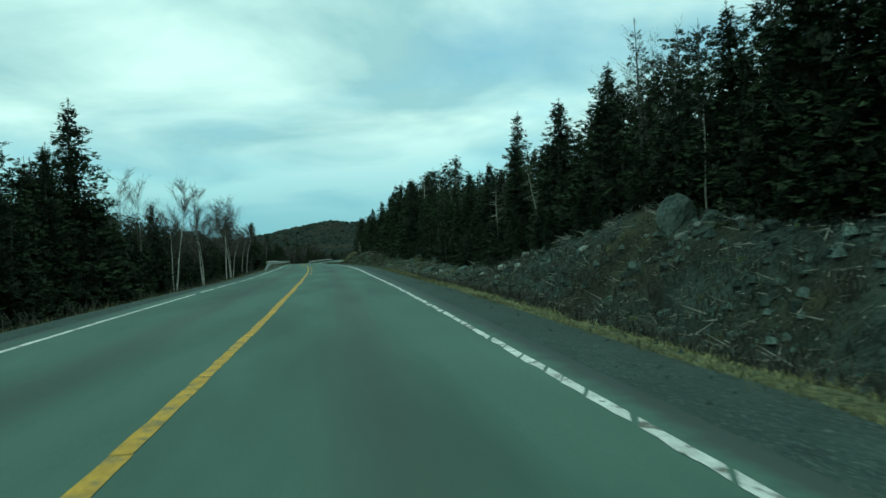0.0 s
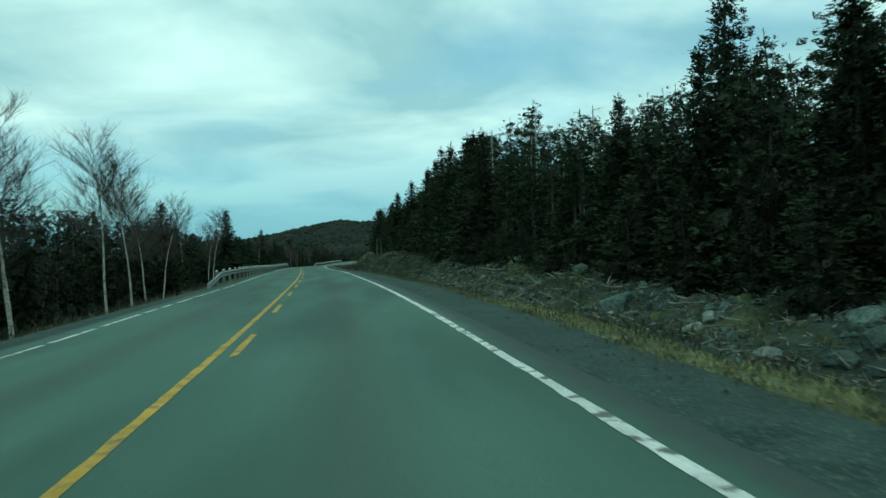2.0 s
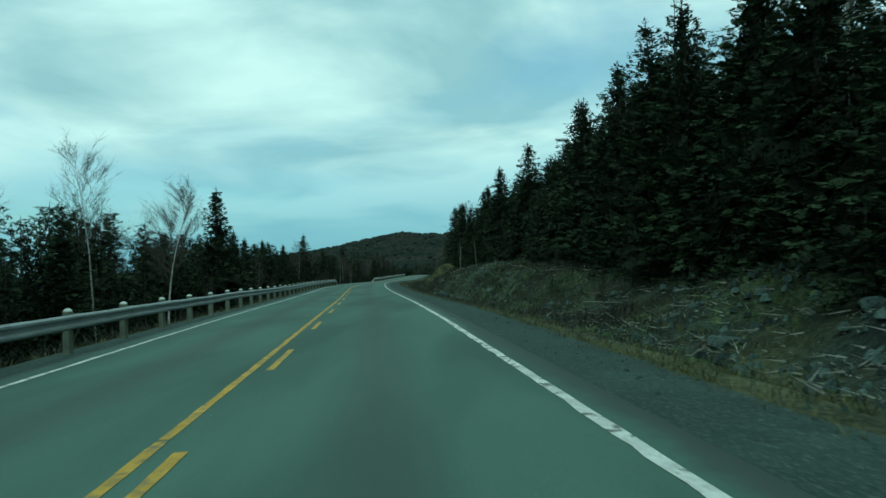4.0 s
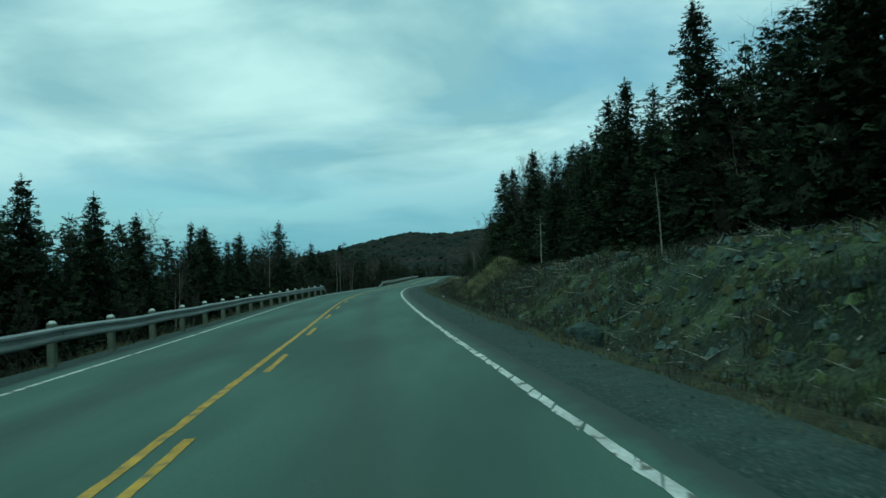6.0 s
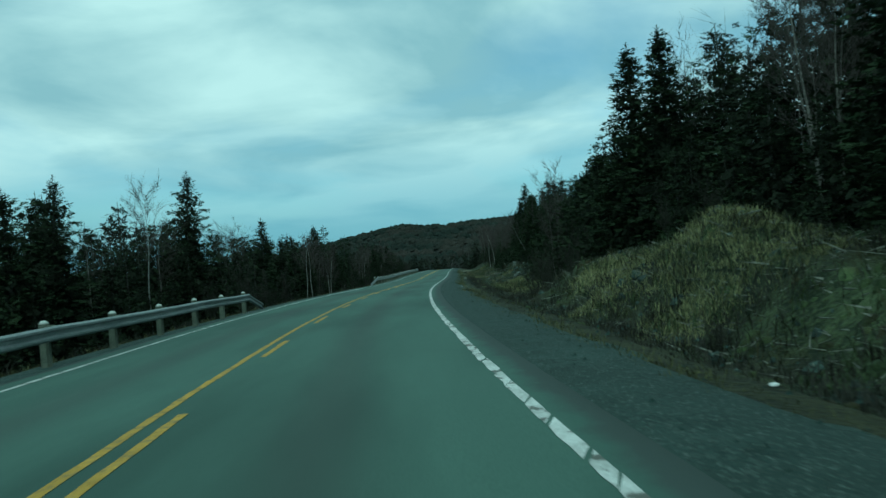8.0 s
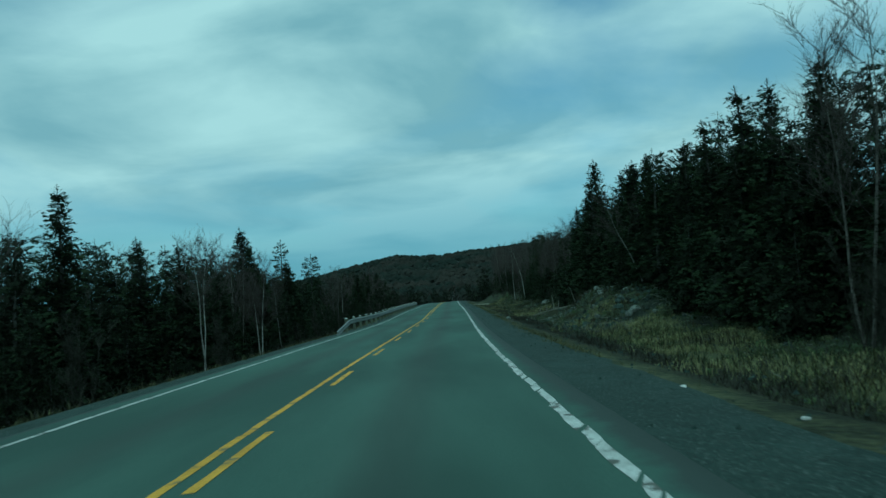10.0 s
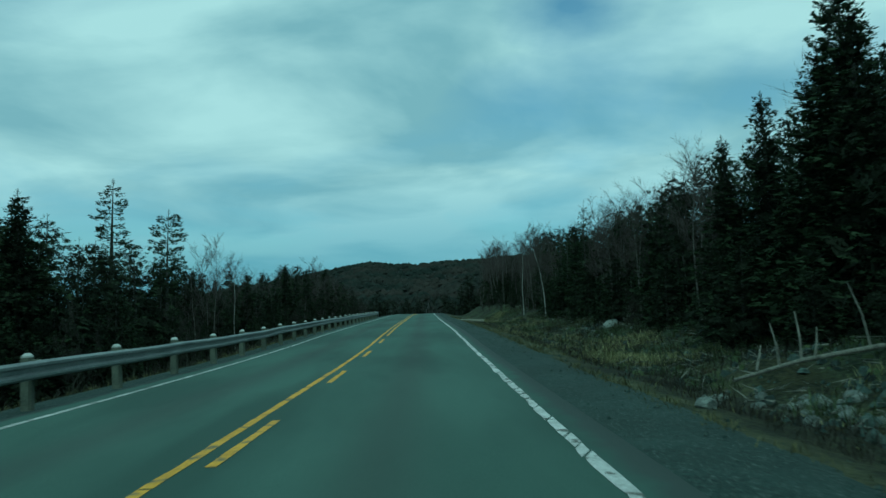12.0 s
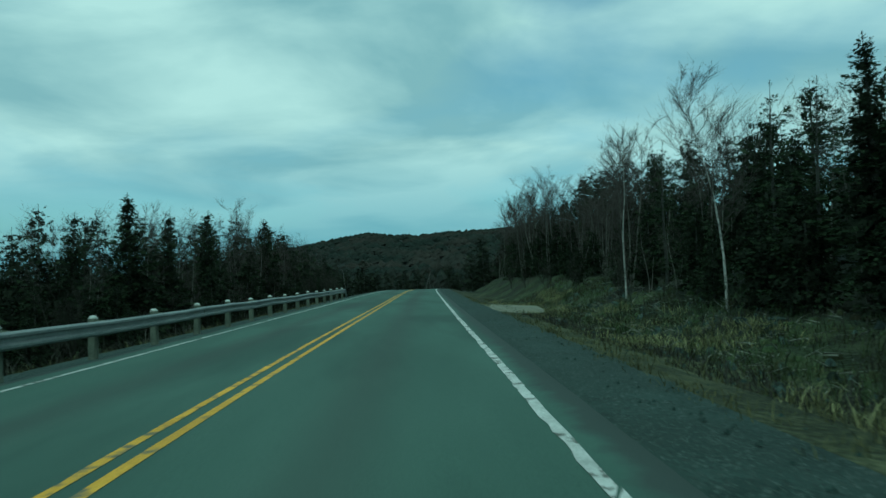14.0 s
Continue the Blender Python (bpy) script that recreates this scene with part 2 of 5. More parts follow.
M_WHITE = surface("worn_white_paint", (0.34, 0.34, 0.32), (0.66, 0.66, 0.63), rough=0.7, scale=2.5, fine=30.0, bump=0.1, third=(0.105, 0.105, 0.09), third_scale=4.5, third_ramp=(0.57, 0.61))
M_YELLOW = surface("yellow_paint", (0.42, 0.235, 0.016), (0.70, 0.405, 0.03), rough=0.7, scale=1.5, fine=30.0, bump=0.1, third=(0.14, 0.125, 0.07), third_scale=4.0, third_ramp=(0.56, 0.66))
M_YELLOW_WORN = surface("faded_yellow_paint", (0.26, 0.165, 0.024), (0.50, 0.315, 0.045), rough=0.8, scale=2.5, fine=30.0, bump=0.1, third=(0.12, 0.115, 0.07), third_scale=7.0, third_ramp=(0.50, 0.72))
M_STEEL = surface("weathered_galvanised_steel", (0.17, 0.19, 0.19), (0.30, 0.32, 0.32), rough=0.55, scale=1.2, fine=25.0, bump=0.05, metal=0.5)
M_POST = surface("weathered_post_timber", (0.075, 0.088, 0.068), (0.16, 0.175, 0.135), rough=0.9, scale=3.0, fine=45.0, bump=0.4, object_random=0.18)
M_CAP = surface("pale_post_top", (0.36, 0.38, 0.35), (0.58, 0.60, 0.56), rough=0.7, scale=6.0, fine=40.0, bump=0.1)
M_NEEDLE = surface("spruce_needles", (0.014, 0.021, 0.010), (0.040, 0.055, 0.027), specular=0.06, rough=0.9, scale=0.5, fine=5.0, bump=0.0, spread=0.35)
M_NEEDLE_FAR = surface("distant_woods", (0.014, 0.019, 0.016), (0.026, 0.033, 0.027), specular=0.05, rough=1.0, scale=0.05, fine=0.4, bump=0.0, spread=0.15, third=(0.032, 0.031, 0.026), third_scale=0.02)
M_BARK = surface("grey_spruce_bark", (0.024, 0.025, 0.021), (0.068, 0.07, 0.06), rough=1.0, scale=4.0, fine=30.0, bump=0.5, object_random=0.25)
M_DEAD = surface("silvered_dead_wood", (0.08, 0.083, 0.068), (0.30, 0.30, 0.25), rough=0.95, scale=5.0, fine=35.0, bump=0.4, object_random=0.25)
M_BIRCH = surface("birch_bark", (0.10, 0.098, 0.090), (0.44, 0.43, 0.40), rough=0.85, scale=3.5, fine=14.0, bump=0.2, object_random=0.2)
M_GREY_BIRCH = surface("grey_birch_bark", (0.05, 0.046, 0.04), (0.17, 0.16, 0.14), rough=0.9, scale=3.5, fine=14.0, bump=0.2, object_random=0.3)
M_SAND = surface("sandy_track", (0.11, 0.115, 0.085), (0.23, 0.225, 0.165), rough=0.95, scale=1.5, fine=22.0, bump=0.6)
M_DARK_ROCK = surface("dark_boulder_rock", (0.014, 0.022, 0.020), (0.054, 0.078, 0.068), rough=0.85, scale=2.2, fine=11.0, bump=1.0, bump_distance=0.04)
M_GOLD = surface("golden_dead_grass", (0.090, 0.094, 0.042), (0.295, 0.285, 0.138), rough=1.0, scale=0.5, fine=6.0, bump=0.0, spread=0.3)
M_TWIG = surface("bare_twigs", (0.036, 0.031, 0.027), (0.085, 0.074, 0.066), rough=1.0, scale=2.0, fine=12.0, bump=0.0, spread=0.3)
M_LIMB = surface("birch_limbs", (0.028, 0.024, 0.021), (0.08, 0.07, 0.062), rough=1.0, scale=2.0, fine=12.0, bump=0.0)
# needle green darkened: puts the shade inside the crowns into the colour
M_CORE = surface("shaded_inner_sprays", (0.010, 0.012, 0.008), (0.026, 0.031, 0.020), specular=0.05, rough=1.0, scale=1.8, fine=9.0, bump=0.0, spread=0.4)
ragged_edges(M_NEEDLE, 15.0, 0.46)
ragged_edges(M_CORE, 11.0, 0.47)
M_RUST_TWIG = surface("alder_twigs", (0.017, 0.017, 0.013), (0.045, 0.045, 0.034), rough=1.0, scale=2.0, fine=12.0, bump=0.0, spread=0.3)
M_ROCK = surface("lichened_rock", (0.019, 0.029, 0.026), (0.091, 0.118, 0.102), rough=0.95, scale=2.6, fine=13.0, bump=1.0, object_random=0.45, bump_distance=0.04)
M_PALE_ROCK = surface("pale_lichened_rock", (0.085, 0.100, 0.090), (0.27, 0.295, 0.262), rough=0.95, scale=2.6, fine=13.0, bump=1.0, object_random=0.35, bump_distance=0.04)
M_GRASS = surface("dead_grass", (0.037, 0.040, 0.017), (0.131, 0.13, 0.06), rough=1.0, scale=0.6, fine=6.0, bump=0.0, spread=0.3)
M_MOSS = surface("low_green_shrub", (0.019, 0.030, 0.011), (0.077, 0.100, 0.042), rough=1.0, scale=2.5, fine=14.0, bump=1.0, spread=0.45, third=(0.039, 0.036, 0.018), third_scale=0.6, bump_distance=0.05)
M_RUBBLE = surface("broken_bank_stone", (0.014, 0.021, 0.018), (0.071, 0.096, 0.083), rough=0.95, scale=2.5, fine=14.0, bump=0.8, spread=0.6, bump_distance=0.03)
M_LITTER = surface("pale_litter", (0.6, 0.6, 0.58), (0.8, 0.8, 0.78), rough=0.7, scale=8.0, fine=30.0, bump=0.0)

# ---- the line of the road ----
STEP = 1.0
S_ALL = np.arange(-120.0, 640.0, STEP)
KNOTS = np.arange(-20.0, 461.0, 20.0)
curv = np.interp(S_ALL, KNOTS, CURV) * 1e-3
curv = np.where(S_ALL > 415, -8e-3 * np.clip((S_ALL - 415) / 25, 0, 1) * (S_ALL < 505), curv)
curv = np.where(S_ALL < -20, 0.0, curv)
grade = np.interp(S_ALL, KNOTS, GRADE) * 1e-2
grade = np.where(S_ALL > 400, -0.004 - 0.035 * np.clip((S_ALL - 400) / 30, 0, 1) * (S_ALL < 455), grade * (S_ALL < 455))
grade = np.where(S_ALL < -20, 0.005, grade)
zero = int(120 / STEP)
th = np.cumsum(curv)
th -= th[zero]
RX, RY, RZ = -np.cumsum(np.sin(th)), np.cumsum(np.cos(th)), np.cumsum(grade)
RX, RY, RZ = RX - RX[zero], RY - RY[zero], RZ - RZ[zero]
RSUP = np.interp(S_ALL, KNOTS, SUPER) * 1e-2


def xr(y):
    return np.interp(y, RY, RX)


def zr(y):
    return np.interp(y, RY, RZ)


def heading(y):
    return np.interp(y, RY, th)


def road_z(off, y):
    """Height of the paved surface, with its crossfall."""
    o = np.clip(off, -5.5, 5.5)
    return zr(y) - np.interp(y, RY, RSUP) * o - CROWN * np.abs(o)


def vnoise(x, y, seed=0):
    """Smooth value noise of about one unit's size, 0 to 1."""
    x, y = np.asarray(x, float), np.asarray(y, float)
    i, j = np.floor(x), np.floor(y)
    fx, fy = x - i, y - j
    fx, fy = fx * fx * (3 - 2 * fx), fy * fy * (3 - 2 * fy)

    def h(a, b):
        v = np.sin(a * 127.1 + b * 311.7 + seed * 74.7) * 43758.5453
        return v - np.floor(v)
    return (h(i, j) * (1 - fx) + h(i + 1, j) * fx) * (1 - fy) + (h(i, j + 1) * (1 - fx) + h(i + 1, j + 1) * fx) * fy


BANK_Y = [-120, 18, 24, 31, 42, 52, 66, 84, 98, 110, 125, 140, 154, 168, 179, 190, 198, 208, 218, 235, 243, 252, 264, 276, 288, 305, 318, 345, 420]
BANK_H = [1.7, 1.6, 1.7, 2.2, 1.3, 0.0, -0.5, 0.2, 0.0, 0.6, 1.3, 1.6, 1.5, 1.2, 0.8, 1.2, 1.1, 0.8, -0.4, -0.5, 0.5, 1.6, 0.0, 0.0, 0.2, 0.0, 0.5, 1.2, 1.2]
FOOT_Y = [-120, 40, 55, 115, 130, 200, 210, 420]
FOOT_IN = [0.8, 0.8, 0.0, 0.0, 2.2, 2.0, 0.0, 0.0]
RIDGE_X = [-2500, -400, -220, -105, -70, -45, -20, 40, 95, 200, 420, 2500]
RIDGE_H = [6.0, 10.0, 20.0, 38.3, 46.1, 50.0, 53.7, 46.3, 44.5, 46.6, 48.0, 60.0]


def ground_z(off, y):
    """Height of the land at a distance to the right of the centre line."""
    off, y = np.broadcast_arrays(np.asarray(off, float), np.asarray(y, float))
    top = np.interp(y, BANK_Y, BANK_H)
    shift = np.interp(y, FOOT_Y, FOOT_IN)
    o = off + shift * np.clip((off - 6) / 4, 0, 1) * (off > 6)
    toe = -0.75 + 0.0 * y
    rise = np.clip((o - 8.4) / 4.8, 0, 1)
    rise = rise * rise * (3 - 2 * rise)
    right = np.interp(o, [3.6, 4.9, 6.0, 7.2, 8.4], [-0.06, -0.10, -0.24, -0.58, -0.72])
    right = np.where(o > 8.4, toe + (top - toe) * rise, right)
    right = right + np.interp(o, [13, 16, 22, 40, 100, 400, 2500], [0, 0.3, 1.0, 3.0, 6.0, 9.0, 12.0])
    left = np.interp(-off, [3.3, 4.4, 5.4, 8.0, 12, 25, 100, 400, 2500], [-0.06, -0.10, -0.30, -1.2, -1.8, -2.1, -3.0, -4.0, -5.0])
    side = np.where(off >= 0, right, left)
    side = np.where((off > -3.3) & (off < 3.6), -0.12, side)
    base = np.where(np.abs(off) < 6, road_z(off, y), zr(y) + (road_z(np.sign(off) * 5.5, y) - zr(y)) * np.clip(1 - (np.abs(off) - 6) / 8, 0, 1))
    rough = np.clip((np.abs(off) - 5.4) / 3, 0, 1)
    lumps = 0.35 * (vnoise(off / 2.2, y / 2.2, 1) - 0.5) + 0.22 * (vnoise(off / 0.9, y / 0.9, 2) - 0.5) + 0.8 * (vnoise(off / 9, y / 9, 3) - 0.5) * np.clip((np.abs(off) - 9) / 8, 0, 1)
    slash = np.clip((y - 50) / 8, 0, 1) * np.clip((112 - y) / 8, 0, 1) + 0.7 * np.clip((y - 238) / 6, 0, 1) * np.clip((268 - y) / 6, 0, 1)
    lumps = lumps + slash * np.clip((off - 8) / 1.5, 0, 1) * np.clip((13.5 - off) / 1.5, 0, 1) * (0.9 * vnoise(off / 1.8, y / 2.2, 41) ** 2 + 0.25 * vnoise(off / 0.7, y / 0.8, 42))
    mound = (0.7 + 0.5 * vnoise(off / 0.9, y / 1.1, 44)) * np.exp(-np.abs((off - 11.0) / 1.3) ** 1.5 - np.abs((y - 185) / 3.0) ** 1.5)
    z = base + side + lumps * rough + mound
    x = xr(np.clip(y, -119, 480)) + off
    hill = np.interp(x + 6 * (vnoise(x / 90, y / 90, 5) - 0.5), RIDGE_X, RIDGE_H) * np.exp(-(np.clip(1165 - y, 0, None) / 330) ** 2)
    hill = hill + 2.5 * (vnoise(x / 140, y / 140, 6) - 0.5) * np.clip((y - 560) / 300, 0, 1)
    return z + hill * np.clip((y - 470) / 200, 0, 1)


def spot(off, y, sink=0.0):
    """The point of the ground there."""
    return Vector((float(xr(y)) + off, y, float(ground_z(off, y)) - sink))


def fill(me, verts, faces):
    """Gives a mesh its vertices and faces; faces: lists of corners, or an array of faces with equal corners."""
    verts = np.asarray(verts, np.float32)
    if isinstance(faces, np.ndarray):
        count, size = faces.shape
        loops, starts = faces.astype(np.int32).ravel(), np.arange(count, dtype=np.int32) * size
    else:
        sizes = np.fromiter((len(f) for f in faces), np.int32, len(faces))
        loops = np.fromiter((i for f in faces for i in f), np.int32, int(sizes.sum()))
        starts, count = np.concatenate([[0], np.cumsum(sizes)[:-1]]).astype(np.int32), len(faces)
    me.vertices.add(len(verts))
    me.vertices.foreach_set("co", verts.ravel())
    me.loops.add(len(loops))
    me.loops.foreach_set("vertex_index", loops)
    me.polygons.add(count)
    me.polygons.foreach_set("loop_start", starts)
    me.update(calc_edges=True)


def mesh_object(name, verts, faces, materials, parent=None, label="", slots=None, smooth=False):
    me = bpy.data.meshes.new(name)
    fill(me, verts, faces)
    for m in materials:
        me.materials.append(m)
    if slots is not None:
        me.polygons.foreach_set("material_index", np.asarray(slots, np.int32))
    me.polygons.foreach_set("use_smooth", np.full(len(me.polygons), smooth, bool))
    ob = new(name, me)
    if parent is not None:
        ob.parent = parent
    if label:
        ob["label"] = label
    return ob


def part(name, bm, material, parent, label=""):
    me = bpy.data.meshes.new(name)
    bm.to_mesh(me)
    bm.free()
    me.materials.append(material)
    ob = new(name, me)
    ob.parent = parent
    if label:
        ob["label"] = label
    return ob


def sheet(rows, cols):
    """Quads of a grid of rows x cols points."""
    i = np.arange(rows - 1)[:, None] * cols + np.arange(cols - 1)[None]
    i = i.ravel()
    return np.stack([i, i + 1, i + cols + 1, i + cols], -1)


# ---- ground: one sheet from the road to the horizon ----
cols = np.concatenate([-np.geomspace(2600, 13, 34), np.arange(-12.4, 16.6, 0.4), np.geomspace(17.2, 2600, 34)])
rows = np.concatenate([-np.geomspace(900, 42, 14), np.arange(-40, 400, 0.8), np.geomspace(401, 1900, 110), [2600, 3600]])
gy, go = np.meshgrid(rows, cols, indexing="ij")
gx = xr(np.clip(gy, -119, 480)) + go
gz = ground_z(go, gy)
GROUND = mesh_object("ground", np.stack([gx, gy, gz], -1).reshape(-1, 3), sheet(len(rows), len(cols)), [M_GROUND], smooth=True)
tagged(GROUND, "rough ground of dead grass, brush and forest litter beside the road", "ground", kind="structure")
wob = 2.4 * (vnoise(go / 1.7, gy / 2.3, 11) - 0.5) + 2.5 * (vnoise(go / 6, gy / 9, 12) - 0.5)
patch = np.clip(vnoise(go / 3.3, gy / 6, 14) * 2.4 - 0.75, 0, 1)
grass = np.clip((go - 4.7) / 0.4, 0, 1) * np.clip((np.interp(gy, [46, 56], [7.4, 9.6]) + wob * np.interp(gy, [46, 56], [0.3, 1]) - go) / 1.2, 0, 1) * (0.35 + 0.65 * patch)
lush = np.interp(gy, [0, 40, 60, 110, 120, 200, 208, 345], [0.5, 0.5, 0.7, 0.6, 0.08, 0.1, 0.9, 0.35])
grass = grass * np.where((go > 5.7) | (gy > 66), lush, 1.0) * np.where((go > 5.7) & (go < 8.2), np.interp(gy, [206, 214, 264, 276], [1, 0.2, 0.2, 1]), 1.0)
grass = np.maximum(grass, np.clip((-go - 4.3) / 0.4, 0, 1) * np.clip((6.6 + wob * 0.5 + go) / 1.0, 0, 1) * 0.6)
grass = np.maximum(grass, np.clip((go - 5.0) / 0.3, 0, 1) * np.clip((6.7 + 0.4 * wob - go) / 0.5, 0, 1) * np.interp(gy, [0, 40, 66], [0.75, 0.6, 0]))
grass = np.maximum(grass, np.clip((go - 8.0 + 0.4 * wob) / 0.8, 0, 1) * np.clip((12.4 + wob - go) / 1.5, 0, 1) * np.interp(gy, [208, 216, 242, 250], [0, 1, 1, 0]) * (0.6 + 0.4 * patch))
brush = np.clip((go - 5) / 1, 0, 1) * np.clip((14 + wob - go) / 2, 0, 1) * 0.9 + np.clip((-go - 4) / 1, 0, 1) * np.clip((10 + wob + go) / 2, 0, 1) * 0.5
stony = np.interp(gy, [0, 15, 48, 60, 100, 112, 125, 140, 152, 162, 205, 238, 262, 285, 330], [0.8, 0.9, 0.9, 0.9, 0.8, 0.2, 0.3, 0.7, 0.5, 0.2, 0.0, 0.6, 0.5, 0.2, 0.2])
rubble = np.clip((go - 7.4 + wob * 0.3) / 1.0, 0, 1) * np.clip((14.5 - go) / 1.5, 0, 1) * stony * np.clip(vnoise(go / 1.2, gy / 1.5, 17) * 3 - np.interp(gy, [48, 58], [0.4, 1.0]), 0, 1)
moss = np.clip((go - 7.0 + wob * 0.5) / 1.2, 0, 1) * np.clip((14.5 - go) / 1.5, 0, 1) * np.interp(gy, [0, 50, 60, 100, 112, 176, 181, 194, 200, 206, 240, 345], [0.0, 0.0, 0.35, 0.4, 1, 1, 0.3, 0.3, 0.9, 0.5, 0.7, 0.7]) * np.clip(vnoise(go / 1.9, gy / 2.6, 19) * 2.6 - 0.7, 0, 1)
far_wood = np.maximum(np.clip((gy - 400) / 60, 0, 1), np.clip((np.abs(go) - 16) / 5, 0, 1))
for name, values in (("brush", brush), ("moss", moss), ("grass", grass), ("rubble", rubble), ("far_wood", far_wood)):
    layer = GROUND.data.attributes.new(name, "FLOAT", "POINT")
    layer.data.foreach_set("value", np.clip(values, 0, 1).ravel().astype(np.float32))


# ---- road ----
def ribbon(s0, s1, offs, lift, step=2.0, wobble=0.0, loose=None):
    """A strip along the road between two stations, with the given offsets across it."""
    s = np.linspace(s0, s1, max(2, int(round((s1 - s0) / step)) + 1))
    px, py, pt = np.interp(s, S_ALL, RX), np.interp(s, S_ALL, RY), np.interp(s, S_ALL, th)
    out = []
    for k, o in enumerate(offs):
        ok = o + (wobble * (vnoise(s / 1.3, s * 0 + 3 * k, 9) - 0.5) if (k == loose if loose is not None else k in (0, len(offs) - 1)) else 0)
        X, Y = px + ok * np.cos(pt), py + ok * np.sin(pt)
        out.append(np.stack([X, Y, road_z(ok, py) + lift[k]], -1))
    return np.stack(out, 1).reshape(-1, 3), sheet(len(s), len(offs))


LEFT, RIGHT = -LEFT_LANE, RIGHT_LANE
across = [-3.75] + [-3.65 + 0.2 * i for i in range(39)] + [4.05]
v, f = ribbon(-110, 600, across, [-0.10] + [0] * 39 + [-0.10], 1.0, 0.10)
ROAD = tagged(mesh_object("road", v, f, [M_ASPHALT], smooth=True), "worn grey asphalt two-lane road", "road", kind="structure")
oil = np.array([math.exp(-((o - 1.75) / 0.42) ** 2) + math.exp(-((o + 1.55) / 0.42) ** 2) for o in across])
grit = np.interp(across, [-3.75, -3.35, 3.45, 4.0], [1, 0, 0, 1])
for name, values in (("oil", oil), ("grit", grit)):
    layer = ROAD.data.attributes.new(name, "FLOAT", "POINT")
    layer.data.foreach_set("value", np.tile(values, len(v) // len(across)).astype(np.float32))
for name, offs, lift in (("shoulder_right", [3.6, 4.5, 5.2, 5.6], [-0.03, -0.045, -0.09, -0.25]), ("shoulder_left", [-5.2, -4.8, -4.2, -3.3], [-0.28, -0.12, -0.06, -0.03])):
    v, f = ribbon(-110, 600, offs, lift, 0.5, 0.5, 3 if name.endswith("right") else 0)
    tagged(mesh_object(name, v, f, [M_GRAVEL], smooth=True), "grey gravel shoulder along the asphalt", "road shoulder", kind="structure")


def paint(name, strips, material, label, chip=0.02):
    """Road paint: strips of (start, end, offset, width, slant), joined."""
    V, F = [], []
    for s0, s1, o, w, slant in strips:
        n = max(2, int((s1 - s0) / (0.35 if s1 < 340 else 4.0)) + 2)
        s = np.linspace(s0, s1, n)
        base = len(V)
        for k, q in enumerate(s):
            for e in (-0.5, 0.5):
                qq = q + slant * e
                t0 = np.interp(qq, S_ALL, th)
                oo = o + w * e + 0.004 * math.sin(qq * 3.1 + e * 5) + chip * (math.sin(q * 12.9898 + e * 78.2) * 43758.5 % 1.0 - 0.5) * (e < 0)
                y0 = np.interp(qq, S_ALL, RY)
                V.append((np.interp(qq, S_ALL, RX) + oo * math.cos(t0), y0 + oo * math.sin(t0), float(road_z(oo, y0)) + 0.005))
        for k in range(n - 1):
            a = base + 2 * k
            F.append((a, a + 1, a + 3, a + 2))
    ob = mesh_object(name, V, F, [material])
    return tagged(ob, label, "road marking", kind="structure")


def worn(s0, s1, offset, width, rng, piece, gap, slant):
    """Paint worn into pieces."""
    out, s = [], s0
    while s < s1:
        n = rng.uniform(*piece)
        out.append((s, min(s + n, s1), offset + rng.uniform(-0.01, 0.01), width * rng.uniform(0.85, 1.0), slant))
        s += n + rng.uniform(*gap)
    return out


rng = random.Random(4)
edge = [(-100, -2, RIGHT, 0.13, 0)]
for a, b, piece, gap in ((-2, 46, (0.5, 1.4), (0.06, 0.20)), (46, 118, (5, 12), (0.02, 0.1)), (118, 176, (0.35, 1.3), (0.03, 0.12)), (176, 206, (2, 6), (0.05, 0.2)), (206, 262, (0.4, 1.8), (0.03, 0.12)), (262, 330, (1.5, 5), (0.04, 0.15)), (330, 560, (20, 40), (0.05, 0.1))):
    edge += worn(a, b, RIGHT, 0.118, rng, piece, gap, 0.3)
paint("edge_line_right", edge, M_WHITE, "worn and chipped white edge line", 0.03)
edge = [(-100, 28, LEFT, 0.10, 0)]
for a, b, piece, gap in ((28, 92, (1.6, 4.0), (0.3, 1.6)), (92, 560, (6, 20), (0.03, 0.12))):
    edge += worn(a, b, LEFT, 0.10, rng, piece, gap, 0.1)
paint("edge_line_left", edge, M_WHITE, "thin worn white edge line")
solid = worn(-100, 44, 0.03, 0.16, rng, (1.5, 5), (0.02, 0.06), 0.0) + worn(44, 210, 0.0, 0.115, rng, (4, 14), (0.02, 0.07), 0.0)
paint("centre_line", solid, M_YELLOW_WORN, "faded solid yellow centre line")
paint("centre_line_fresh", worn(210.05, 560, 0.0, 0.11, rng, (4, 14), (0.02, 0.07), 0.0), M_YELLOW, "solid golden yellow centre line")
dashes = [(s, s + 3.0, 0.27, 0.105, 0.0) for s in np.arange(55.6, 280, 8.2)]
paint("passing_line", [d for d in dashes if d[0] < 210], M_YELLOW_WORN, "broken faded yellow line")
paint("passing_line_fresh", [d for d in dashes if d[0] >= 210] + [(283.6, 560, 0.27, 0.11, 0.0)], M_YELLOW, "broken golden yellow line that turns solid")


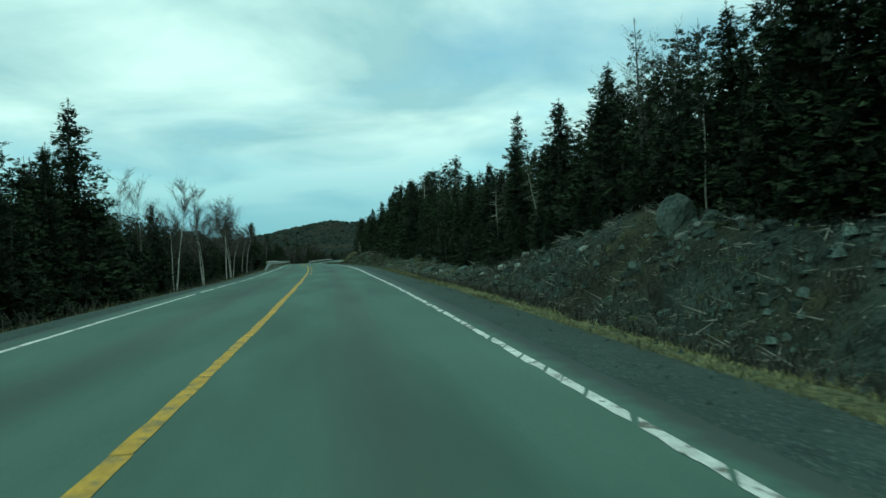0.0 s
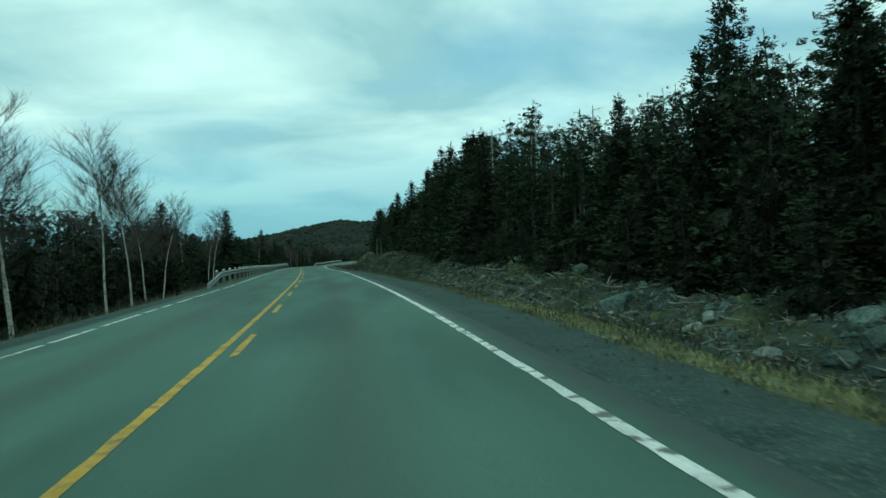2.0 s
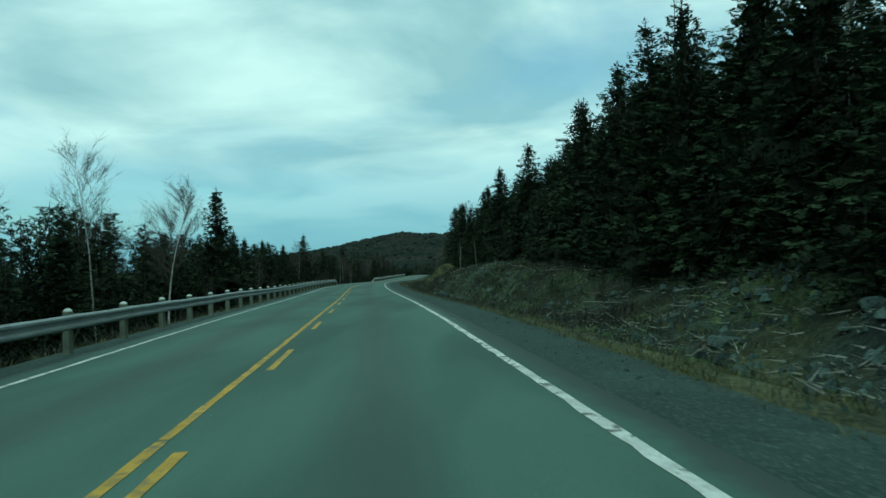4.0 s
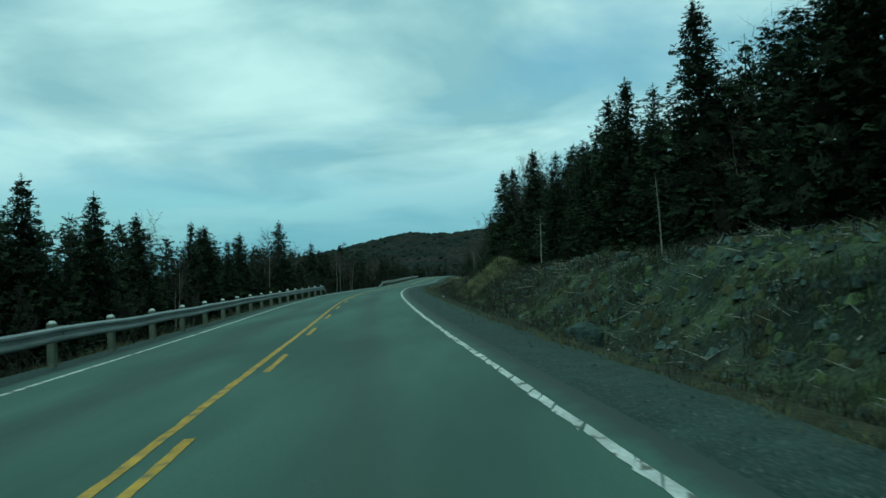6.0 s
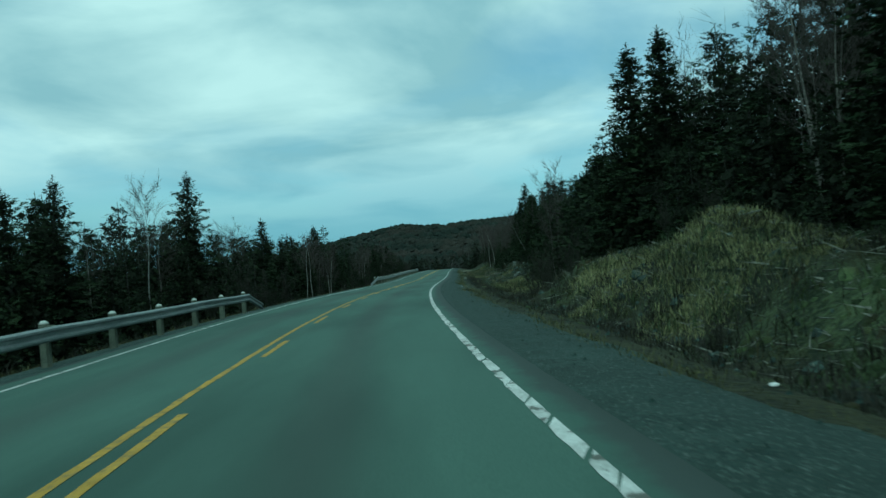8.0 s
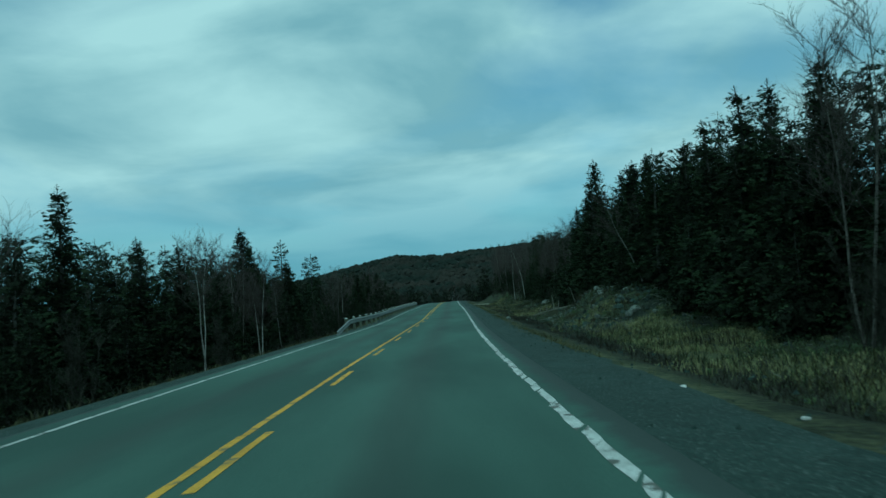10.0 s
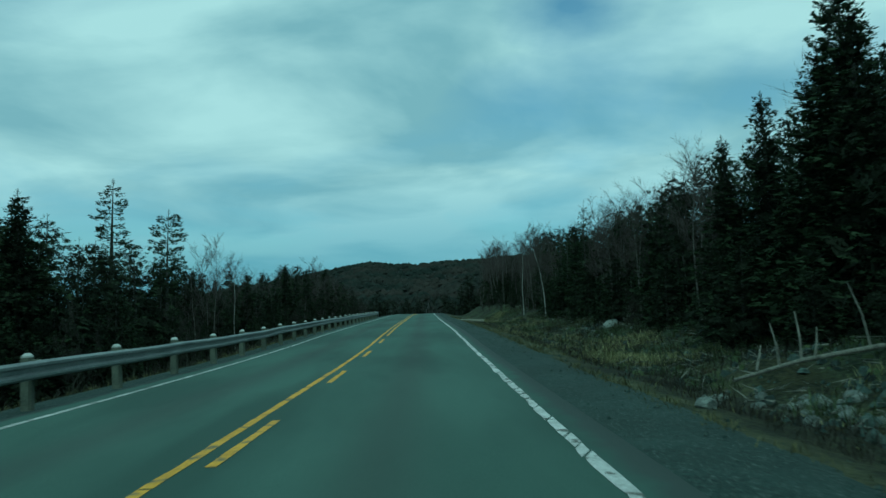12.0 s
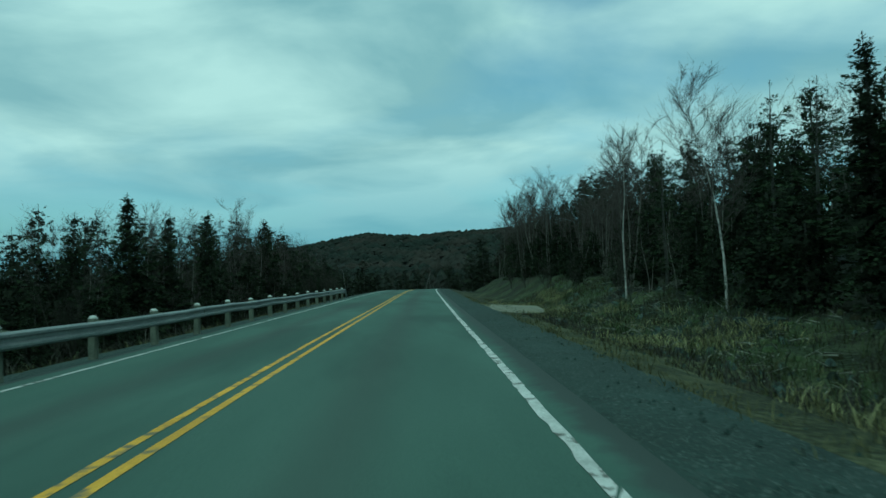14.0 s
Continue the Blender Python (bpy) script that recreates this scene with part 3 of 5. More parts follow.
# ---- trees: shapes ----
class Shape:
    """Collects vertices and faces of one part."""

    def __init__(self):
        self.v, self.f = [], []

    def tube(self, pts, radii, sides=6):
        """A tapered tube through points."""
        base, prev = len(self.v), None
        pts = [Vector(p) for p in pts]
        for k, p in enumerate(pts):
            d = (pts[min(k + 1, len(pts) - 1)] - pts[max(k - 1, 0)]).normalized()
            side = d.cross(Vector((0.31, 0.95, 0.1)))
            side = side.normalized() if side.length > 1e-4 else Vector((1, 0, 0))
            up = side.cross(d)
            for j in range(sides):
                a = 2 * math.pi * j / sides
                self.v.append(tuple(p + (side * math.cos(a) + up * math.sin(a)) * radii[k]))
        for k in range(len(pts) - 1):
            for j in range(sides):
                a, b = base + k * sides + j, base + k * sides + (j + 1) % sides
                self.f.append((a, b, b + sides, a + sides))
        self.f.append(tuple(base + (len(pts) - 1) * sides + j for j in range(sides)))

    def blade(self, a, b, width, side):
        """A flat tapering spray from a to b, two triangles, widest a third along."""
        a, b = Vector(a), Vector(b)
        mid = a.lerp(b, 0.4)
        s = side * (width * 0.5)
        n = len(self.v)
        self.v += [tuple(a), tuple(mid + s), tuple(b), tuple(mid - s)]
        self.f += [(n, n + 1, n + 2), (n, n + 2, n + 3)]

    def twig(self, a, b, width):
        """A thin stem: a narrow three-sided spike."""
        a, b = Vector(a), Vector(b)
        d = (b - a).normalized()
        s = d.cross(Vector((0.2, 0.3, 0.93))).normalized() * width * 0.5
        u = s.cross(d)
        n = len(self.v)
        self.v += [tuple(a + s), tuple(a - s * 0.5 + u * 0.87), tuple(a - s * 0.5 - u * 0.87), tuple(b)]
        self.f += [(n, n + 1, n + 3), (n + 1, n + 2, n + 3), (n + 2, n, n + 3)]

    def make(self, name, material, parent=None, label=""):
        return mesh_object(name, self.v, self.f, [material], parent, label)


def spruce_shapes(rng, height=9.0, spread=1.7, bare=0.12, whorls=26, per=6, sprays=12, gaps=0.08, droop=0.25, power=0.9, bare_stubs=True, core=0.0, blade=1.0, ragged=0.35, inner=420, loose=0.09):
    """Trunk and crown of a spruce of that height; bare: the share of the trunk without green boughs; ragged: how uneven its outline is."""
    r = np.random.RandomState(rng.randrange(10 ** 6))
    trunk, crown, heart = Shape(), Shape(), Shape()
    lean = np.array([r.uniform(-0.02, 0.02), r.uniform(-0.02, 0.02), 0])
    bow, phase = r.uniform(0.0, 0.12), r.uniform(0, 6.28, 8)

    def at(q):
        q = np.asarray(q, float)[..., None]
        return lean * height * q * q + np.array([math.cos(phase[0]), math.sin(phase[0]), 0]) * bow * np.sin(q * 5 + phase[1]) + np.array([0, 0, height]) * q

    def limit(q, a):
        """How far the boughs reach at a height and a bearing."""
        full = spread * np.clip((1 - q) / (1 - bare), 0, 1) ** power + 0.05
        full = full * (1 + ragged * (0.5 * np.sin(q * 23 + phase[2] + 1.3 * np.sin(a + phase[3])) + 0.6 * np.sin(2 * a + q * 9 + phase[4])))
        return full * np.where(q < bare + 0.10, 0.72, 1.0)
    r0 = 0.0125 * height + 0.02
    trunk.tube([Vector(p) for p in at(np.array([-0.01, 0.2, 0.45, 0.7, 0.9, 1.0]))], [r0 * 1.15, r0 * 0.9, r0 * 0.68, r0 * 0.4, r0 * 0.16, 0.008], 7)
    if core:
        # inner fill, dark for shade: broad ragged sprays that stand every way round the trunk
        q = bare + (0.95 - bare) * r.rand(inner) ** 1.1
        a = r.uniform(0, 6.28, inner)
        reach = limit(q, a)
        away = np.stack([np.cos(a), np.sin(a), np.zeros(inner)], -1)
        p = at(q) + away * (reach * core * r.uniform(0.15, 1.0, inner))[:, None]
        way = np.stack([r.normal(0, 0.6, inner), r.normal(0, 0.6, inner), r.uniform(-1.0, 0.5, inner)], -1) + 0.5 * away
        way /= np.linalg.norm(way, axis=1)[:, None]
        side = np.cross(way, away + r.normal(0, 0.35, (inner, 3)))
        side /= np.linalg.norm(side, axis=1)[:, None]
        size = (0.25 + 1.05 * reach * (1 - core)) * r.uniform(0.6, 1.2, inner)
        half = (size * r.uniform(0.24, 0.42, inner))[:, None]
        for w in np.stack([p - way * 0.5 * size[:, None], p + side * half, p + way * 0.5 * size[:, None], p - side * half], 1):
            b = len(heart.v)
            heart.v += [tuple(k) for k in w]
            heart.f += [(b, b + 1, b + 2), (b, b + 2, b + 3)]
    # boughs: each a flat frond of many short sprays on both sides of its stem
    n = whorls * per
    q = bare + (0.975 - bare) * (np.repeat(np.arange(whorls), per) + r.uniform(-0.45, 0.45, n)) / whorls
    q = np.clip(q, bare, 0.975)
    a = 2 * math.pi * (np.tile(np.arange(per), whorls) + r.rand(n)) / per + np.repeat(np.arange(whorls) * 2.4, per)
    keep = r.rand(n) > gaps
    q, a = q[keep], a[keep]
    length = limit(q, a) * r.uniform(0.7, 1.12, len(q))
    fall = droop * r.uniform(0.5, 1.4, len(q)) - 0.45 * q ** 3
    for p0, ai, n, drop, qi in zip(at(q), a, length, fall, q):
        out, cross = np.array([math.cos(ai), math.sin(ai), 0]), np.array([-math.sin(ai), math.cos(ai), 0])
        count = max(5, int(sprays * (0.25 + 0.75 * n / spread)))
        g = np.clip(1 - 0.85 * r.rand(count) ** 1.3, 0.12, 1)
        g[:2] = 0.97
        u = r.uniform(-1, 1, count)
        wide = (0.10 + 0.36 * n * (1.05 - g)) * np.minimum(1, g / 0.25)
        p = p0 + np.outer(g * n, out) + np.outer(u * wide, cross)
        p[:, 2] += -n * drop * g ** 1.5 - 0.12 * np.abs(u) * wide + r.uniform(-loose, loose, count)
        way = np.outer(r.uniform(0.4, 1.0, count), out) + np.outer(np.sign(u) * r.uniform(0.1, 0.9, count), cross)
        way[:, 2] += r.uniform(-0.45, 0.30, count) + 0.3 * qi
        way /= np.linalg.norm(way, axis=1)[:, None]
        tilt = np.stack([r.uniform(-1.3, 1.3, count), r.uniform(-1.3, 1.3, count), np.ones(count)], -1)
        side = np.cross(way, tilt)
        side /= np.linalg.norm(side, axis=1)[:, None]
        size = blade * r.uniform(0.17, 0.36, count) * min(1.0, 0.45 + 0.5 * n)
        half = (size * r.uniform(0.20, 0.34, count))[:, None]
        start, mid, end = p - way * 0.3 * size[:, None], p + way * 0.15 * size[:, None], p + way * 0.7 * size[:, None]
        b = len(crown.v)
        crown.v += [tuple(w) for w in np.stack([start, mid + side * half, end, mid - side * half], 1).reshape(-1, 3)]
        for i in range(b, b + 4 * count, 4):
            crown.f += [(i, i + 1, i + 2), (i, i + 2, i + 3)]
    top = Vector(at(1.0))
    for i in range(14):
        ai, z = i * 2.4, top.z - 0.05 - 0.035 * height * (i / 14)
        stem, tip = Vector((top.x, top.y, z)), Vector((math.cos(ai), math.sin(ai), 0.9)) * (0.05 + 0.012 * i)
        crown.blade(stem, stem + tip, 0.035, Vector((-math.sin(ai), math.cos(ai), 0)))
    if bare_stubs:
        for i in range(int(34 * bare) + 5):
            q = rng.uniform(0.06, max(bare, 0.2))
            a = rng.uniform(0, 6.28)
            n = rng.uniform(0.3, 1.1)
            foot = Vector(at(q))
            trunk.twig(foot, foot + Vector((math.cos(a) * n, math.sin(a) * n, rng.uniform(-0.35, 0.1) * n)), 0.035)
    return (trunk, crown, heart) if core else (trunk, crown)


def bare_tree_shapes(rng, height=8.0, stems=2, limbs=20, thick=0.0072, low=0.35, reach=0.33, open_out=1.0, twigs=9):
    """Trunk and bare crown of a leafless broad-leaved tree: stems, rising limbs, branches and fine twigs."""
    trunk, fine, limb = Shape(), Shape(), Shape()

    def bowed(p, d, length, n, bend, lift):
        pts, q = [p.copy()], p.copy()
        for i in range(n):
            d = (d + Vector((rng.uniform(-bend, bend), rng.uniform(-bend, bend), lift))).normalized()
            q = q + d * (length / n)
            pts.append(q.copy())
        return pts, d

    def along_line(pts, g):
        k = min(int(g * (len(pts) - 1)), len(pts) - 2)
        return pts[k].lerp(pts[k + 1], g * (len(pts) - 1) - k), (pts[k + 1] - pts[k]).normalized()

    def aside(d, spread):
        a = rng.uniform(0, 6.28)
        s = Vector((math.cos(a), math.sin(a), rng.uniform(-0.1, 0.5)))
        return (d + s * spread).normalized()
    for i in range(stems):
        a = rng.uniform(0, 6.28)
        lean = 0.14 * (stems > 1) + rng.uniform(0, 0.05)
        tall = height * (1.0 if i == 0 else rng.uniform(0.7, 0.95))
        pts, _ = bowed(Vector((math.cos(a) * 0.1, math.sin(a) * 0.1, -0.1)), Vector((math.cos(a) * lean, math.sin(a) * lean, 1)).normalized(), tall, 8, 0.08, 0.03)
        r = height * thick * (1.0 if i == 0 else 0.8)
        trunk.tube(pts, [r * (1.0 - 0.118 * k) for k in range(9)], 6)
        for j in range(limbs):
            g = low + (0.98 - low) * (j + rng.random()) / limbs
            p, d = along_line(pts, g)
            n = height * reach * (1.05 - 0.62 * g) * rng.uniform(0.6, 1.15)
            lp, _ = bowed(p, aside(Vector((0, 0, 1)), rng.uniform(0.7, 1.25) * open_out), n, 3, 0.22, 0.16)
            lr = max(0.010, r * 0.28 * (1.1 - g))
            limb.tube(lp, [lr, lr * 0.75, lr * 0.5, lr * 0.25], 3)
            for k in range(twigs):
                p2, d2 = along_line(lp, rng.uniform(0.2, 1.0))
                n2 = n * rng.uniform(0.25, 0.5)
                e2 = p2 + aside(d2, rng.uniform(0.4, 0.9)) * n2
                fine.twig(p2, e2, 0.015)
                for m in range(5):
                    p3 = p2.lerp(e2, rng.uniform(0.2, 0.95))
                    fine.twig(p3, p3 + aside((e2 - p2).normalized(), 0.8) * n2 * rng.uniform(0.4, 0.9), 0.009)
    return trunk, fine, limb


def snag_shape(rng, height=7.0, limbs=26, reach=0.7):
    """A dead standing trunk with broken limbs."""
    s = Shape()
    lean = Vector((rng.uniform(-0.04, 0.04), rng.uniform(-0.04, 0.04), 0))

    def at(q):
        return lean * height * q + Vector((0.05 * math.sin(q * 7), 0.05 * math.cos(q * 5), height * q))
    s.tube([at(q) for q in (-0.02, 0.25, 0.5, 0.75, 1.0)], [0.085, 0.075, 0.06, 0.042, 0.018], 6)
    for i in range(limbs):
        q = rng.uniform(0.3, 0.98)
        a = rng.uniform(0, 6.28)
        n = reach * rng.uniform(0.3, 1.2)
        tip = at(q) + Vector((math.cos(a) * n, math.sin(a) * n, rng.uniform(-0.35, 0.25) * n))
        s.twig(at(q), tip, 0.035)
        for j in range(3):
            m = at(q).lerp(tip, rng.uniform(0.4, 0.9))
            s.twig(m, m + Vector((rng.uniform(-0.25, 0.25), rng.uniform(-0.25, 0.25), rng.uniform(-0.2, 0.15))), 0.015)
    return s


rng = random.Random(21)


def triangles(faces):
    """Faces as an array of triangles."""
    return np.array([(f[0], f[i], f[i + 1]) for f in faces for i in range(1, len(f) - 1)], np.int32)


class Kind:
    """One shape of tree: its meshes, the names of its parts and its own height."""

    def __init__(self, name, height, parts, category, arrays=None):
        self.name, self.height, self.category = name, height, category
        self.meshes = []
        for pname, shape, material in parts:
            me = bpy.data.meshes.new(pname)
            fill(me, shape.v, shape.f)
            me.polygons.foreach_set("use_smooth", np.zeros(len(me.polygons), bool))
            me.materials.append(material)
            self.meshes.append((pname, me))
        self.arrays = arrays or [(np.array(s.v, np.float32), triangles(s.f), m) for _, s, m in parts]


def spruce_kind(name, **kw):
    t, c, *heart = spruce_shapes(rng, **kw)
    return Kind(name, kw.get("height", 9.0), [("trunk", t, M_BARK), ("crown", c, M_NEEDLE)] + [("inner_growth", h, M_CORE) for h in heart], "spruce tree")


FULL = [spruce_kind("spruce_tree", spread=s, bare=0.05, whorls=34, per=8, sprays=26, gaps=0.06, droop=d, power=p, core=0.6, ragged=g) for s, d, p, g in ((2.5, 0.22, 0.95, 0.2), (2.2, 0.3, 0.85, 0.25), (1.9, 0.2, 0.8, 0.3))]
NARROW = [spruce_kind("spruce_tree", spread=s, bare=0.10, whorls=34, per=7, sprays=22, gaps=0.12, droop=d, power=p, core=0.55, inner=300, ragged=0.35) for s, d, p in ((1.35, 0.25, 0.7), (1.6, 0.1, 0.85))]
SPARSE = [spruce_kind("spruce_tree", spread=s, bare=b, whorls=w, per=6, sprays=38, gaps=0.2, droop=0.10, power=p, ragged=0.5) for s, b, w, p in ((1.1, 0.45, 17, 0.45), (1.3, 0.58, 13, 0.4), (1.5, 0.25, 20, 0.8))]
LAYERED = [spruce_kind("spruce_tree", spread=1.9, bare=0.15, whorls=13, per=7, sprays=34, gaps=0.12, droop=-0.05, power=0.9, ragged=0.2)]
WOOD_SPRUCE = []
for s, b, w, d, p in ((3.2, 0.03, 20, 0.20, 0.75), (2.9, 0.03, 20, 0.24, 0.6), (2.7, 0.04, 20, 0.16, 0.55), (2.5, 0.08, 19, 0.12, 0.5), (2.8, 0.05, 20, 0.05, 0.65)):
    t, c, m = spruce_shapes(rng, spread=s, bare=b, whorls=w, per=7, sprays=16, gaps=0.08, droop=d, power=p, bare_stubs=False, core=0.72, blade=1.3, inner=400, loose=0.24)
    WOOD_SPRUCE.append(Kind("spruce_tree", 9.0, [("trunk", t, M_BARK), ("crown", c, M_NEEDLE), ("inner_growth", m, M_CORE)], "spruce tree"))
BIRCH = []
for stems, limbs, low, bark in ((1, 32, 0.32, M_BIRCH), (2, 20, 0.3, M_GREY_BIRCH), (3, 14, 0.3, M_GREY_BIRCH), (1, 24, 0.45, M_BIRCH), (2, 20, 0.38, M_GREY_BIRCH)):
    t, c, m = bare_tree_shapes(rng, 8.0, stems, limbs, 0.0065, low, 0.36, 1.2, 10)
    BIRCH.append(Kind("birch_tree", 8.0, [("trunk", t, bark), ("crown", c, M_TWIG), ("limb_work", m, M_LIMB)], "birch tree"))
WIDE_BIRCH = []
for stems, limbs, low in ((1, 40, 0.36), (2, 24, 0.34)):
    t, c, m = bare_tree_shapes(rng, 8.0, stems, limbs, 0.009, low, 0.40, 2.1, 18)
    WIDE_BIRCH.append(Kind("birch_tree", 8.0, [("trunk", t, M_BIRCH), ("crown", c, M_TWIG), ("limb_work", m, M_LIMB)], "birch tree"))
ALDER = []
for stems in (5, 7):
    t, c, m = bare_tree_shapes(rng, 3.0, stems, 5, 0.006, 0.15, 0.3)
    ALDER.append(Kind("alder_bush", 3.0, [("stem", t, M_RUST_TWIG), ("crown", c, M_RUST_TWIG), ("limb_work", m, M_RUST_TWIG)], "bush"))
SNAG = [Kind("dead_tree", 7.0, [("trunk", snag_shape(rng, 7.0, n, r), M_DEAD)], "dead tree") for n, r in ((30, 0.9), (14, 0.6), (44, 1.2))]


def plant(kind, off, y, top, label, group, width=1.0, turn=None, tilt=(0.0, 0.0), sink=0.08):
    """A tree with its foot on the ground; top: height of its tip above the road beside it."""
    p = spot(off, y, sink)
    tall = top + float(zr(y)) - p.z
    k = tall / kind.height
    e = new(kind.name)
    e.empty_display_size = 0.3
    e.matrix_basis = Matrix.LocRotScale(p, Euler((tilt[0], tilt[1], rng.uniform(0, 6.28) if turn is None else turn)), (k * width, k * width, k))
    for pname, me in kind.meshes:
        ob = new(pname, me)
        ob.parent = e
        if pname in ("limb_work", "inner_growth"):
            ob["kind"] = "stuff"
    return tagged(e, label, kind.category, group)


def wood(name, trees, label, far=False):
    """Uncounted woods: many trees joined in one mesh. trees: (kind, x, y, z, scale, width, turn)."""
    V, F, slots, base, mats = [], [], [], 0, []
    for kind, x, y, z, k, w, a in trees:
        ca, sa = math.cos(a), math.sin(a)
        for arr, faces, material in kind.arrays:
            if material not in mats:
                mats.append(material)
            q = arr * np.array([k * w, k * w, k], np.float32)
            V.append(np.stack([q[:, 0] * ca - q[:, 1] * sa + x, q[:, 0] * sa + q[:, 1] * ca + y, q[:, 2] + z], -1))
            F.append(faces + base)
            slots.append(np.full(len(faces), mats.index(material), np.int32))
            base += len(arr)
    F, slots = np.concatenate(F), np.concatenate(slots)
    ob = mesh_object(name, np.concatenate(V), F, mats, slots=slots)
    return tagged(ob, label, "woods", kind="stuff")


# ---- trees: places (distance along the road, height of the tip over the road) ----
RIGHT_SIDE, LEFT_SIDE = "trees on the right bank", "trees on the left side"
DARK = "dark green spruce in the roadside wood"
for y, top in ((16, 9.4), (19.5, 9.8), (23, 9.0), (27, 8.4), (38, 9.2), (45, 9.0), (109, 10.9), (105.5, 10.6), (129, 10.6), (144, 10.7), (151, 9.9), (159, 9.2), (179.8, 9.4), (198, 10.6), (201, 10.7), (251, 8.6), (254.5, 8.6), (264.5, 9.0), (266.4, 8.5)):
    plant(rng.choice(FULL), 13.2 + rng.uniform(-0.4, 0.6), y, top, "tall full dark green spruce at the edge of the wood", RIGHT_SIDE, 1.25)
for y, top in ((52, 7.6), (55, 7.7), (61.4, 7.5), (68.6, 7.5), (75.8, 7.4), (113, 10.7), (116, 10.9), (120, 10.3), (126, 10.0), (155.4, 8.1), (161.5, 9.0), (167, 7.8), (170, 7.5), (173.4, 8.3), (227.5, 7.7), (231, 7.8), (233, 8.2), (236.7, 7.8), (241, 7.8), (246, 8.1), (252, 8.5), (259.5, 7.2), (269.5, 8.0), (273.7, 7.4), (304, 7.1)):
    plant(rng.choice(NARROW + FULL[2:]), 13.2 + rng.uniform(-0.5, 0.7), y, top, "slender dark green spruce", RIGHT_SIDE, 1.2)
for y, top in ((79.5, 7.3), (82.4, 7.2), (84.2, 7.4), (87.8, 7.3), (94, 7.5), (96.5, 7.8), (244, 8.0)):
    plant(rng.choice(SPARSE), 13.2 + rng.uniform(-0.5, 0.7), y, top, "gaunt spruce with a bare trunk and a tufted top", RIGHT_SIDE)
for y, top in ((298.9, 8.2), (306, 6.5), (308.6, 7.0), (114.8, 11.2), (320, 7.1), (33.2, 9.7)):
    plant(LAYERED[0], 13.1, y, top, "spruce with wide, well-spaced layers of boughs", RIGHT_SIDE, 0.85)
for y, top, off in ((14.5, 3.4, 12.0), (18.5, 3.8, 12.4), (21.5, 3.2, 11.9), (24.0, 4.2, 12.5), (31.0, 3.6, 11.9), (33.5, 3.2, 11.4), (36.0, 3.8, 11.6), (38.5, 3.0, 11.0), (41.0, 3.4, 11.2), (44.0, 3.0, 11.0), (47.0, 3.2, 11.4), (58.0, 3.0, 12.2), (71.0, 3.2, 12.2), (77.0, 2.8, 12.0)):
    plant(rng.choice(FULL), off, y, top, "low bushy dark green spruce on the bank", RIGHT_SIDE, 1.35)
for i, y in enumerate((51, 54.5, 60, 63.5, 67, 70, 73, 75.5, 78, 80.5, 83, 85.5, 88, 91, 94, 97, 100.5, 261, 263.5, 268, 271)):
    plant(WOOD_SPRUCE[i % 5], 11.5 + 0.35 * math.sin(i * 2.3), y, 2.5 + 0.6 * math.sin(i * 1.7), "low dark green spruce at the foot of the wood", RIGHT_SIDE, 1.5)
plant(SNAG[2], 12.2, 44.0, 5.4, "pale dead tree leaning out of the wood", RIGHT_SIDE, 0.8, 0.4, (0.1, -0.28))
plant(SNAG[1], 10.2, 148.0, 3.9, "thin pale dead trunk at the top of the bank", RIGHT_SIDE, 0.8, 1.0, (0.0, -0.12))
plant(FULL[0], 12.6, 100.0, 9.9, "broad full dark green spruce at the edge of the wood", RIGHT_SIDE, 1.15)
plant(NARROW[0], 20.3, 81.0, 14.5, "very tall slender spruce above the wood", RIGHT_SIDE, 1.0)
plant(FULL[2], 14.3, 266.7, 11.3, DARK, RIGHT_SIDE, 1.0)
for y, top, off in ((26.9, 5.3, 12.5), (17.5, 7.4, 13.0), (54.8, 5.0, 12.2), (86.0, 8.6, 15.0), (95.6, 8.6, 15.0), (89.4, 8.2, 15.2), (107, 10.8, 15.0), (93.6, 9.6, 14.8), (83.4, 8.2, 14.8), (171.9, 4.4, 11.6)):
    plant(rng.choice(SNAG), off, y, top, "silver-grey dead trunk with broken limbs", RIGHT_SIDE, 0.9)
for y, top, off in ((184, 9.2, 13.0), (186, 9.4, 14.0), (224, 7.8, 12.5), (277, 7.4, 13.4), (280, 6.8, 14.0), (285.5, 7.0, 13.2), (287, 7.2, 15.0), (291, 6.6, 13.0), (293, 7.4, 13.2), (296, 7.2, 13.8), (294, 6.5, 14.5), (316.5, 7.4, 14.0), (328, 8.8, 13.5), (331.5, 8.8, 14.2), (338, 8.5, 14.5), (346, 8.8, 14.0), (354, 9.2, 13.5), (350, 9.6, 12.6), (359, 9.8, 12.8), (363, 9.4, 12.4), (366, 10.0, 13.5), (372, 10.2, 13.0), (378, 10.4, 12.6), (384, 10.4, 13.2), (391, 10.6, 12.8)):
    plant(rng.choice(BIRCH[1:3] + BIRCH[4:]), off, y, top, "leafless grey-stemmed birch with fine brown twigs", RIGHT_SIDE)
plant(BIRCH[0], 11.9, 309.7, 7.4, "tall leafless birch with a white trunk", RIGHT_SIDE)
plant(BIRCH[3], 11.5, 320.8, 7.4, "tall leafless birch with a white trunk", RIGHT_SIDE)
plant(BIRCH[3], 12.5, 246.3, 6.4, "pale birch that leans out from the wood", RIGHT_SIDE, 1.05, 0.3, (0.0, -0.46))
plant(BIRCH[0], 12.7, 247.6, 6.0, "pale birch that leans out from the wood", RIGHT_SIDE, 0.7, 1.3, (0.0, -0.26))
